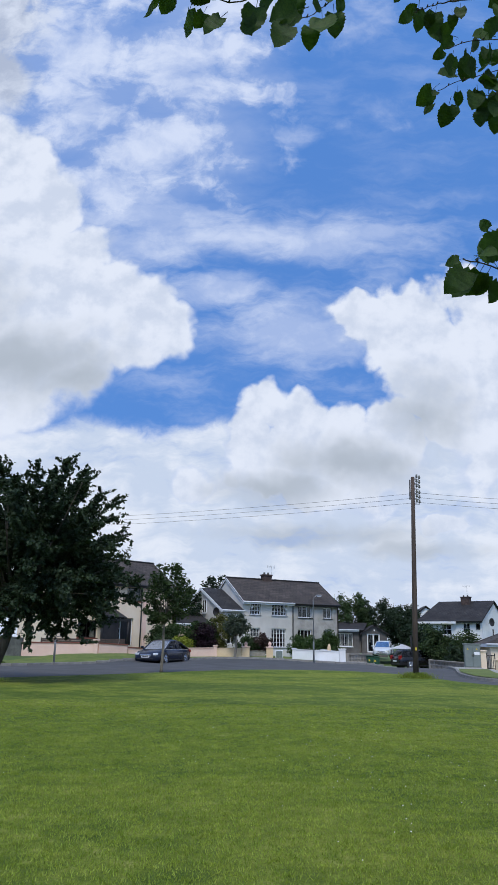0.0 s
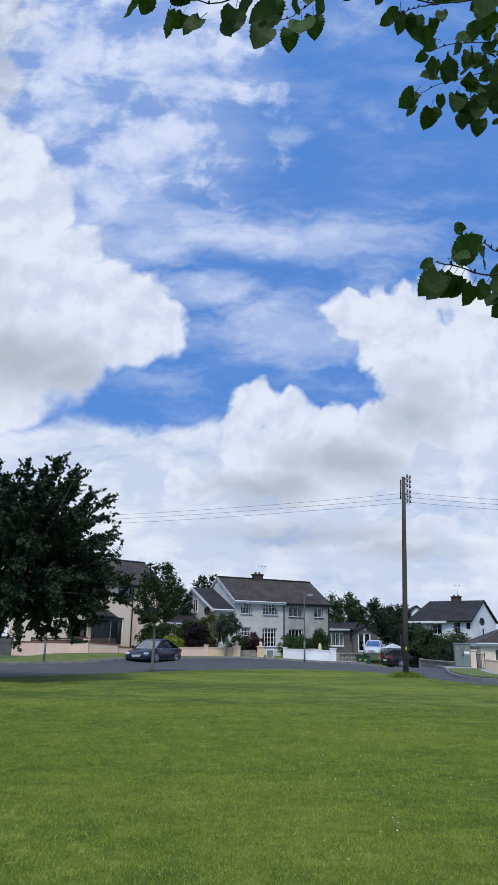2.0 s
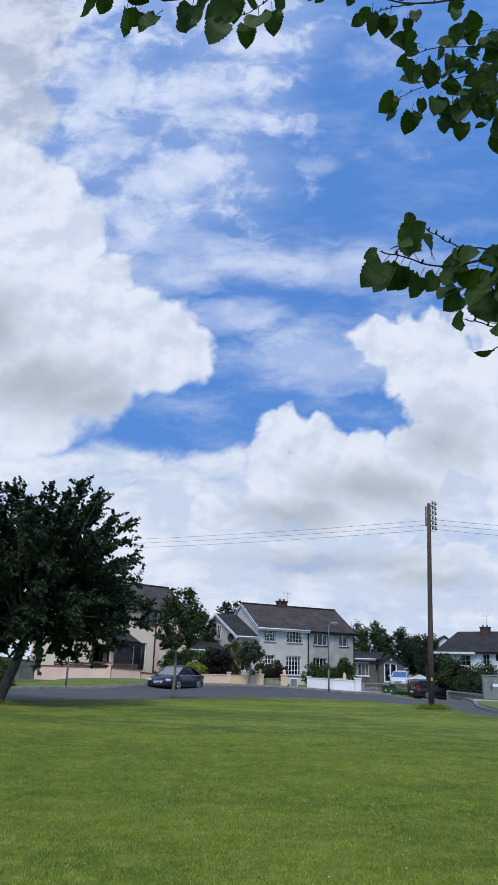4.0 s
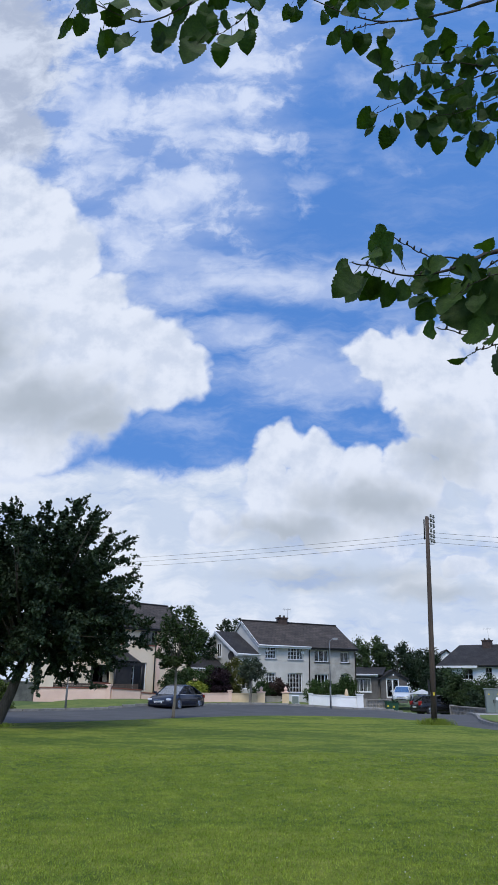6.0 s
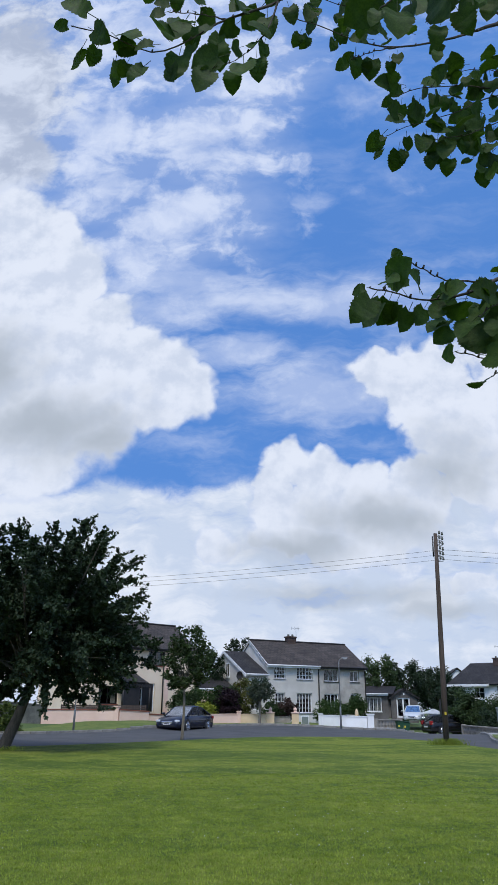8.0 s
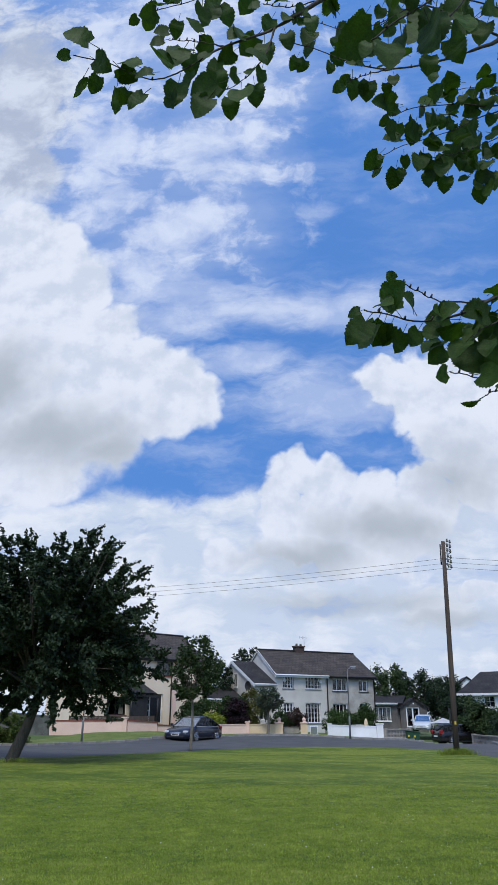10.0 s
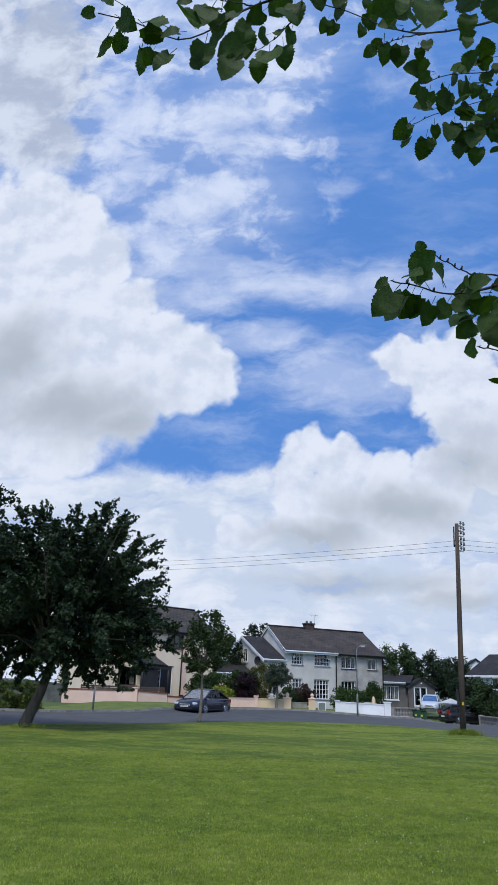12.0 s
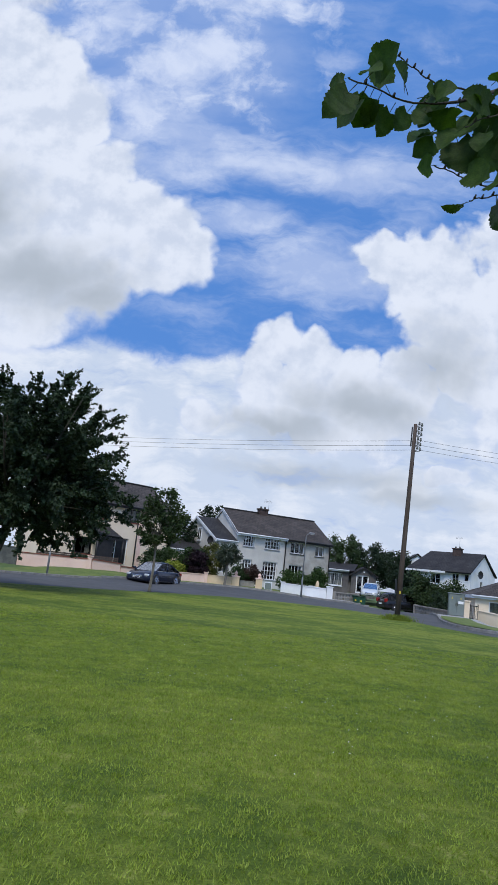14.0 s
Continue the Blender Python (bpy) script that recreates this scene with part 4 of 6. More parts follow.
# low garage beside the wing
garage = empty("garage", GREY_AT @ pose(-5.2, 1.6, 0), "low cream garage with a dark lean-to roof", "garage")
boxed("wall", (0, 3.0, 0, 4.5, 0.4, 2.75), CREAM, garage)
slope("roof", garage, (-0.25, -0.3, 2.75), (3.05, -0.3, 2.75), (3.05, 2.4, 3.75), (0.9, 2.4, 3.75), TILES_DARK)
slope("roof", garage, (3.05, 4.8, 2.75), (-0.25, 4.8, 2.75), (0.9, 2.4, 3.75), (3.05, 2.4, 3.75), TILES_DARK)
gutter(garage, -0.25, 3.05, -0.3, 2.75, FASCIA, 0.18)

# ---- the cream house ----
def cream_house():
    h = empty("cream_house", pose(-9.5, 57.0, 0, 0, 0, 44), "two-storey cream rendered house with dark windows and porch", "house")
    W, R, D, Z0, EZ, RZ = 7.6, 2.5, 6.4, 0.6, 5.55, 7.75
    ops = [(-1.85, 4.3, 1.45, 1.05), (-4.6, 4.3, 1.3, 1.05), (-6.9, 4.3, 1.2, 1.05), (-5.9, 1.5, 1.6, 1.25), (-2.65, 1.0, 1.5, 2.0)]
    part("front_wall", wall_with_openings(bmesh.new(), -W, R, Z0, EZ, [(o[0], o[0] + o[2], o[1], o[1] + o[3]) for o in ops]), CREAM, h)
    boxed("back_wall", (-W, R, D - 0.3, D, Z0, EZ), CREAM, h)
    boxed("room_divider", (-W + 0.26, -0.26, 2.2, 2.3, Z0, EZ - 0.1), ROOM, h)
    boxed("floor_between", (-W + 0.26, -0.26, 0.31, D - 0.31, 3.2, 3.4), ROOM, h)
    for o in ops[:4]:
        window(h, *o, 2, 1, DARK_TRIM, BRICK_RED, 0.5)
    gable_wall(h, pose(R, 0.301, 0, 0, 0, 90), D - 0.602, Z0, EZ, RZ - 0.15, CREAM)
    gable_wall(h, pose(-W, D - 0.301, 0, 0, 0, -90), D - 0.602, Z0, EZ, RZ - 0.15, CREAM)
    slope("roof_front", h, (-W - 0.15, -0.35, EZ), (R + 0.15, -0.35, EZ), (R + 0.15, D / 2, RZ), (-W - 0.15, D / 2, RZ), TILES)
    slope("roof_back", h, (R + 0.15, D + 0.35, EZ), (-W - 0.15, D + 0.35, EZ), (-W - 0.15, D / 2, RZ), (R + 0.15, D / 2, RZ), TILES)
    part("ridge", tube(bmesh.new(), [(-W - 0.15, D / 2, RZ), (R + 0.15, D / 2, RZ)], [0.1, 0.1], 8), TILES_DARK, h)
    gutter(h, -W - 0.1, R + 0.1, -0.33, EZ - 0.01, DARK_TRIM)
    boxed("quoin_strip", (-0.32, 0.03, -0.03, -0.003, Z0, EZ - 0.2), PINK, h)
    part("downpipe", tube(bmesh.new(), [(-0.5, -0.07, Z0), (-0.5, -0.07, EZ - 0.2)], [0.05, 0.05], 8), DARK_TRIM, h)
    door = empty("front_door", pose(-2.65, 0.12, 1.0), "", "")
    door.parent = h
    boxed("door_leaf", (0.45, 1.4, 0, 0.06, 0, 1.95), DARK_TRIM, door, 0.01)
    bm = bmesh.new()
    for x0, x1 in ((0.0, 0.06), (0.38, 0.44), (1.41, 1.49)):
        box(bm, x0, x1, -0.01, 0.07, 0, 1.95)
    for k in range(5):
        box(bm, 0.06, 0.38, 0, 0.05, k * 0.4, k * 0.4 + 0.05)
    part("side_light_frame", bm, UPVC, door)
    boxed("side_light", (0.06, 0.38, 0.02, 0.026, 0, 1.95), GLASS, door)
    porch = empty("porch", pose(-4.0, -1.5, 0), "", "")
    porch.parent = h
    slope("porch_roof", porch, (-0.9, -0.2, 3.0), (0.9, -0.25, 3.0), (0.9, 1.45, 3.75), (-0.9, 1.45, 3.75), TILES_DARK)
    slope("porch_roof", porch, (0.9, -0.25, 3.0), (2.3, 1.45, 3.0), (2.3, 1.46, 3.02), (0.9, 1.45, 3.75), TILES_DARK)
    boxed("porch_beam", (-0.9, 1.6, -0.15, 0.0, 2.7, 2.88), DARK_TRIM, porch)
    for x in (-0.8, 1.4):
        part("porch_post", tube(bmesh.new(), [(x, -0.08, 0.9), (x, -0.08, 2.72)], [0.07, 0.07], 8), DARK_TRIM, porch)
    # dark sheet added across part of the porch front to darken its opening
    boxed("porch_dark_sheet", (-0.85, 0.6, -0.02, 0.03, 0.9, 2.7), DARK_TRIM, porch)
    a = empty("side_annexe", pose(R + 0.05, 3.2, 0), "", "")
    a.parent = h
    boxed("annexe_wall", (0, 3.3, 0, 3.0, 0.6, 3.4), CREAM, a)
    slope("annexe_roof", a, (0, -0.2, 3.4), (3.5, -0.2, 3.4), (3.5, 3.0, 4.2), (0, 3.0, 4.2), TILES_DARK)
    return h


cream_house()

# ---- the small bungalow behind the drive ----
def bungalow():
    h = empty("bungalow", pose(6.95, 75.0, 0, 0, 0, 0), "low grey-brown bungalow with dark roof and white French doors", "house")
    Z0, EZ = 0.5, 2.75
    part("front_wall", wall_with_openings(bmesh.new(), 0, 2.4, Z0 - 0.4, EZ, [(0.15, 1.75, 1.1, 2.4)]), BROWN_DASH, h)
    window(h, 0.15, 1.1, 1.6, 1.3, 4, 1, UPVC, UPVC, 0.8)
    g = gable_wall(h, pose(2.66, 0.0, 0), 2.6, Z0 - 0.4, 2.45, 3.1, BROWN_DASH, [(0.55, 1.85, Z0 + 0.05, 2.4)])
    d = empty("french_doors", pose(0.55, 0.1, Z0 + 0.05), "", "")
    d.parent = g
    bm = bmesh.new()
    for x0, x1 in ((0, 0.12), (0.58, 0.72), (1.18, 1.3)):
        box(bm, x0, x1, 0, 0.06, 0, 1.85)
    for z0, z1 in ((0, 0.14), (1.73, 1.85)):
        box(bm, 0, 1.3, 0.004, 0.056, z0, z1)
    part("door_frame", bm, UPVC, d)
    boxed("pane", (0.12, 1.18, 0.03, 0.036, 0.14, 1.73), GLASS, d)
    boxed("back_room", (0.3, 5.1, 2.2, 2.3, Z0, 2.4), ROOM, h)
    boxed("side_wall", (2.41, 2.65, 0.3, 3.5, Z0, EZ), BROWN_DASH, h)
    boxed("side_wall", (5.0, 5.25, 0.26, 3.5, Z0, 2.4), BROWN_DASH, h)
    slope("roof_left", h, (-0.3, -0.3, 2.75), (2.9, -0.3, 2.75), (3.6, 2.8, 3.55), (-0.3, 2.8, 3.55), TILES_DARK)
    slope("roof_gable_left", h, (2.4, 3.5, 2.35), (2.4, -0.25, 2.35), (3.96, -0.25, 3.28), (3.96, 3.5, 3.28), TILES_DARK)
    slope("roof_gable_right", h, (5.5, -0.25, 2.35), (5.5, 3.5, 2.35), (3.96, 3.5, 3.28), (3.96, -0.25, 3.28), TILES_DARK)
    gutter(h, -0.3, 2.4, -0.3, 2.75, FASCIA, 0.18)
    boxed("wall_lamp", (3.9, 4.02, -0.12, 0.0, 2.65, 2.8), UPVC, h, 0.02)
    return h


bungalow()

# ---- the white house and the gable beyond it ----
def white_house():
    h = empty("white_house", pose(23.3, 80.0, 0, 0, 0, -34), "white rendered two-storey house with a dark tiled roof", "house")
    W, D, Z0, EZ, RZ = 7.2, 9.0, -0.6, 4.0, 6.4
    ops = [(-2.1, 2.65, 0.8, 1.15), (-0.65, 3.05, 0.45, 0.7), (-4.6, 2.5, 1.2, 1.15)]
    part("front_wall", wall_with_openings(bmesh.new(), -W, 0, Z0, EZ, [(o[0], o[0] + o[2], o[1], o[1] + o[3]) for o in ops]), WHITE_DIM, h)
    window(h, *ops[0], 2, 2, UPVC, FASCIA, 0.4)
    window(h, *ops[1], 1, 1, DARK_TRIM, FASCIA, 0.0)
    window(h, *ops[2], 2, 2, UPVC, FASCIA, 0.4)
    boxed("back_wall", (-W, 0, D - 0.3, D, Z0, EZ), WHITE_DIM, h)
    boxed("room_divider", (-W + 0.26, -0.26, 2.6, 2.7, Z0, EZ - 0.1), ROOM, h)
    # the gable's stronger light is put into its brighter white
    g = gable_wall(h, pose(0, 0.301, 0, 0, 0, 90), D - 0.602, Z0, EZ, RZ - 0.15, WHITE, [(3.3, 4.1, 2.0, 3.2)])
    window(g, 3.3, 2.0, 0.8, 1.2, 1, 2, DARK_TRIM, FASCIA, 0.0)
    boxed("end_wall", (-W, -W + 0.3, 0.31, D - 0.31, Z0, EZ), WHITE_DIM, h)
    slope("roof_front", h, (-W - 0.2, -0.4, EZ), (0.2, -0.4, EZ), (0.2, D / 2, RZ), (-W + 0.8, D / 2, RZ), TILES_DARK)
    slope("roof_back", h, (0.2, D + 0.4, EZ), (-W - 0.2, D + 0.4, EZ), (-W + 0.8, D / 2, RZ), (0.2, D / 2, RZ), TILES_DARK)
    slope("roof_hip", h, (-W - 0.2, D + 0.4, EZ), (-W - 0.2, -0.4, EZ), (-W + 0.8, D / 2 - 0.01, RZ), (-W + 0.8, D / 2 + 0.01, RZ), TILES_DARK)
    gutter(h, -W - 0.2, 0.2, -0.38, EZ - 0.01, DARK_TRIM)
    boxed("white_fascia", (-W - 0.2, -2.7, -0.52, -0.46, EZ - 0.3, EZ - 0.06), FASCIA, h)
    chimney(h, -2.9, 3.9, 5.6, 6.75, 1.0, 0.7, CHIMNEY)
    aerial(h, -2.7, 3.9, 6.8, 1.3)
    slope("roof_flashing", h, (-3.7, 2.2, 5.27), (-2.3, 3.1, 5.7), (-2.25, 3.25, 5.77), (-3.65, 2.35, 5.34), STEEL, 0.05)
    dish(h, pose(0.5, 1.7, 3.9, 0, 0, 70), 0.45)
    return h


white_house()


def far_gable():
    h = empty("far_house", pose(21.6, 100.0, 0, 0, 0, -4), "distant pale house with its gable to the street", "house")
    part("wall", prism(bmesh.new(), [(-1.8, -0.5), (1.8, -0.5), (1.8, 5.0), (0, 6.35), (-1.8, 5.0)], 0, 5), WHITE_DIM, h)
    slope("roof", h, (-2.1, 5.2, 4.9), (-2.1, -0.25, 4.9), (0, -0.25, 6.6), (0, 5.2, 6.6), TILES_DARK)
    slope("roof", h, (2.1, -0.25, 4.9), (2.1, 5.2, 4.9), (0, 5.2, 6.6), (0, -0.25, 6.6), TILES_DARK)
    boxed("window", (-0.5, 0.5, -0.04, 0.02, 3.2, 4.4), UPVC, h)
    return h


far_gable()


def right_cream_house():
    h = empty("cream_bungalow", pose(15.75, 52.0, 0, 0, 0, -8), "cream bungalow with a wide white window and dark hipped roof", "house")
    part("front_wall", wall_with_openings(bmesh.new(), 0, 7.5, -1.0, 1.42, [(0.95, 3.6, -0.15, 1.15)]), CREAM, h)
    window(h, 0.95, -0.15, 2.65, 1.3, 3, 1, UPVC, UPVC, 0.9, False, 0.08)
    boxed("side_wall", (0, 0.3, 0.31, 6.0, -1.0, 1.42), CREAM, h)
    boxed("back_wall", (0.31, 7.5, 5.7, 6.0, -1.0, 1.42), CREAM, h)
    boxed("room_divider", (0.31, 7.5, 2.2, 2.3, -1.0, 1.4), ROOM, h)
    slope("roof_front", h, (-0.3, -0.28, 1.5), (8.0, -0.28, 1.5), (8.0, 3.0, 3.0), (3.0, 3.0, 3.0), TILES)
    slope("roof_side", h, (-0.3, 6.5, 1.5), (-0.3, -0.28, 1.5), (3.0, 3.0, 3.0), (3.0, 3.01, 3.0), TILES)
    slope("roof_back", h, (8.0, 6.5, 1.5), (-0.5, 6.5, 1.5), (3.0, 3.0, 3.0), (8.0, 3.0, 3.0), TILES)
    gutter(h, -0.3, 8.0, -0.26, 1.5, FASCIA, 0.2)
    boxed("side_fascia", (-0.3, -0.26, -0.22, 6.5, 1.28, 1.5), FASCIA, h)
    return h


right_cream_house()

# ---- garden walls, piers and gates ----


def garden_wall(name, pts, h, thick, mat, cap_mat, label, cap=0.07, group="garden walls"):
    w = empty(name, pose(0, 0, 0), label, "garden wall", group)
    for (x0, y0, t0), (x1, y1, t1) in zip(pts, pts[1:]):
        L = math.hypot(x1 - x0, y1 - y0)
        a = math.degrees(math.atan2(y1 - y0, x1 - x0))
        bm = bmesh.new()
        prism(bm, [(0, min(level(x0, y0), level(x1, y1)) - 0.3), (L, min(level(x0, y0), level(x1, y1)) - 0.3), (L, t1), (0, t0)], -thick / 2, thick / 2)
        part("wall_panel", bm, mat, w, "", pose(x0, y0, 0, 0, 0, a))
        if cap:
            bm = bmesh.new()
            prism(bm, [(-0.02, t0 + 0.003), (L + 0.02, t1 + 0.003), (L + 0.02, t1 + cap), (-0.02, t0 + cap)], -thick / 2 - 0.04, thick / 2 + 0.04)
            part("coping", bm, cap_mat, w, "", pose(x0, y0, 0, 0, 0, a))
    return w


def pier(x, y, top, w, mat, ball=False, label="salmon-pink rendered gate pier"):
    p = empty("gate_pier", pose(x, y, level(x, y) - 0.2), label, "pier", "gate piers")
    h = top - level(x, y) + 0.2
    boxed("shaft", (-w / 2, w / 2, -w / 2, w / 2, 0, h), mat, p, 0.012)
    boxed("cap", (-w / 2 - 0.05, w / 2 + 0.05, -w / 2 - 0.05, w / 2 + 0.05, h + 0.003, h + 0.08), PINK if ball else mat, p, 0.015)
    if ball:
        bm = tube(bmesh.new(), [(0, 0, h + 0.08), (0, 0, h + 0.16)], [0.16, 0.07], 10)
        bmesh.ops.create_uvsphere(bm, u_segments=12, v_segments=8, radius=0.13, matrix=Matrix.Translation((0, 0, h + 0.27)))
        tube(bm, [(0, 0, h + 0.37), (0, 0, h + 0.46)], [0.05, 0.015], 8)
        part("finial", bm, PINK, p)
    return p


garden_wall("pink_wall", [(-15.65, 47.0, 1.1), (-11.1, 47.5, 1.12)], 0.8, 0.25, PINK, BRICK_RED, "salmon-pink rendered garden wall with brick coping")
garden_wall("pink_wall", [(-10.85, 47.55, 1.12), (-9.3, 49.1, 1.02)], 0.8, 0.25, PINK, BRICK_RED, "salmon-pink rendered garden wall stepping down")
garden_wall("pink_wall", [(-9.25, 49.15, 0.86), (-8.0, 50.4, 0.8)], 0.6, 0.25, PINK, BRICK_RED, "lower salmon-pink rendered garden wall")
pier(-10.98, 47.5, 1.3, 0.3, PINK, label="salmon-pink pier between wall lengths")
fence = empty("garden_fence", pose(-15.2, 49.2, 0.5, 0, 0, 12), "dark brown board fence behind the pink wall", "fence")
for k in range(3):
    boxed("fence_board", (0, 5.6, -0.015, 0.015, 0.55 + k * 0.13, 0.66 + k * 0.13), TIMBER, fence, 0.004)
for k in range(4):
    boxed("fence_post", (k * 1.85, k * 1.85 + 0.08, 0.016, 0.09, -0.4, 0.95), TIMBER, fence)
garden_wall("block_wall", [(-15.7, 47.1, 1.35), (-18.5, 47.6, 1.55), (-24, 48.5, 1.6)], 1.4, 0.22, BLOCK_DARK, BLOCK_DARK, "dark mossy block garden wall")
garden_wall("ochre_wall", [(-7.9, 50.6, 0.82), (-5.6, 52.4, 0.86), (-3.75, 53.4, 0.9)], 0.6, 0.22, PINK, PINK, "pale salmon low garden wall", 0.05)
garden_wall("ochre_wall", [(-3.55, 53.45, 0.88), (-1.75, 53.7, 0.9)], 0.6, 0.22, OCHRE, OCHRE, "yellow ochre low garden wall", 0.05)
pier(-3.66, 53.4, 1.03, 0.26, PINK)
pier(-1.45, 53.75, 0.98, 0.55, OCHRE, True, "ochre gate pier with a ball finial")
pier(0.3, 54.2, 0.98, 0.5, OCHRE, True, "ochre gate pier with a ball finial")
garden_wall("ochre_wall", [(-1.2, 54.6, 0.72), (-0.1, 55.2, 0.72)], 0.6, 0.2, BLOCK, BLOCK, "short brown block wall behind the gateway", 0.04)
garden_wall("white_wall", [(2.15, 54.0, 0.86), (5.35, 54.1, 0.78)], 0.6, 0.24, WHITE, WHITE, "bright white painted low garden wall", 0.06)
garden_wall("white_wall", [(1.9, 57.5, 1.02), (4.9, 55.6, 0.84)], 0.6, 0.2, WHITE, WHITE, "white painted wall sloping down beside the steps", 0.05)
pier(2.08, 54.0, 0.92, 0.28, WHITE, label="white painted pier beside the lawn")
pier(5.6, 54.1, 0.93, 0.45, WHITE, label="white painted pier at the drive")


def mailbox():
    b = empty("meter_cupboard", pose(1.0, 54.4, level(1.0, 54.4)), "small white meter cupboard beside the gate pier", "cupboard")
    boxed("cupboard_body", (-0.28, 0.28, -0.15, 0.15, 0, 0.6), UPVC, b, 0.02)
    boxed("cupboard_door", (-0.23, 0.23, -0.18, -0.152, 0.06, 0.54), CABINET, b, 0.01)


mailbox()
garden_lawn = boxed("garden_lawn", (0.9, 2.6, 55.0, 58.5, 0.2, level(1.5, 56) + 0.02), VERGE)
tagged(garden_lawn, "small front lawn behind the gate", "lawn", kind="structure")


def screen_wall(x0, y0, x1, y1, n, rows=2):
    """A low wall of square pierced blocks between two rails."""
    z = min(level(x0, y0), level(x1, y1)) - 0.05
    L, a = math.hypot(x1 - x0, y1 - y0), math.degrees(math.atan2(y1 - y0, x1 - x0))
    w = empty("screen_block_wall", pose(x0, y0, z, 0, 0, a), "low brown wall of square screen blocks", "garden wall", "garden walls")
    boxed("base", (0, L, -0.1, 0.1, -0.2, 0.14), BLOCK, w)
    s = L / n
    bm = bmesh.new()
    k = 0.045
    for d in ((0, s - 0.01, 0, k), (0, s - 0.01, 0.28 - k, 0.278), (0, k, k, 0.28 - k), (s - 0.01 - k, s - 0.01, k, 0.28 - k)):
        box(bm, d[0], d[1], -0.07, 0.07, d[2], d[3])
    box(bm, s * 0.2, s * 0.8, -0.02, 0.02, 0.04, 0.24)
    me = mesh_of(bm, "screen_block", BLOCK)
    for r in range(rows):
        for i in range(n):
            b = new("screen_block", me)
            b.parent = w
            b.matrix_basis = pose(i * s, 0, 0.142 + r * 0.28)
    boxed("coping", (-0.05, L + 0.05, -0.13, 0.13, 0.142 + rows * 0.28, 0.22 + rows * 0.28), BLOCK, w, 0.01)
    for x in (-0.12, L + 0.12):
        boxed("post", (x - 0.12, x + 0.12, -0.14, 0.14, -0.2, 0.26 + rows * 0.28), BLOCK, w, 0.01)
    return w


screen_wall(6.15, 55.6, 8.0, 57.6, 7)
screen_wall(12.75, 57.4, 13.35, 49.4, 22)


def utility_cabinet():
    c = empty("utility_cabinet", pose(12.98, 46.6, -0.02, 0, 0, -6), "grey-green steel utility cabinet beside the footpath", "cabinet")
    boxed("plinth", (-0.5, 0.5, -0.22, 0.22, -0.1, 0.08), PAVING, c)
    for k in (0, 1):
        d = boxed("cabinet_door", (-0.46 + k * 0.465, -0.005 + k * 0.465, -0.235, -0.205, 0.12, 1.4), CABINET, c, 0.008)
        boxed("handle", (-0.06 + k * 0.09, -0.03 + k * 0.09, -0.27, -0.237, 0.7, 0.86), BLACK, d)
    boxed("cabinet_body", (-0.48, 0.48, -0.203, 0.2, 0.082, 1.42), CABINET, c, 0.01)
    boxed("cabinet_roof", (-0.53, 0.53, -0.27, 0.25, 1.422, 1.5), CABINET, c, 0.02)
    boxed("notice", (0.1, 0.42, -0.24, -0.237, 0.83, 1.0), UPVC, c)
    for x in (-0.28, 0.26):
        part("warning_sign", prism(bmesh.new(), [(x - 0.06, 1.13), (x + 0.06, 1.13), (x, 1.24)], -0.241, -0.237), YELLOW, c)


utility_cabinet()
pier(13.75, 47.0, 1.0, 0.35, CREAM, label="cream rendered gate pier beside the cabinet")
gate = empty("garden_gate", pose(14.0, 47.1, -0.2), "narrow dark garden gate beside the pier", "gate")
bm = bmesh.new()
box(bm, 0, 0.05, -0.02, 0.02, 0, 1.1)
box(bm, 0.5, 0.55, -0.02, 0.02, 0, 1.1)
box(bm, 0.05, 0.5, -0.02, 0.02, 0.15, 0.2)
box(bm, 0.05, 0.5, -0.02, 0.02, 0.95, 1.0)
part("gate_frame", bm, DARK_TRIM, gate)
for k in range(4):
    boxed("gate_bar", (0.1 + k * 0.1, 0.125 + k * 0.1, -0.012, 0.012, 0.2, 0.95), DARK_TRIM, gate)
garden_wall("cream_wall", [(14.6, 47.1, 0.5), (16.0, 44.8, 0.3), (19.0, 42.0, 0.1)], 0.6, 0.2, CREAM, CREAM, "low cream garden wall", 0.05)

# ---- cars ----


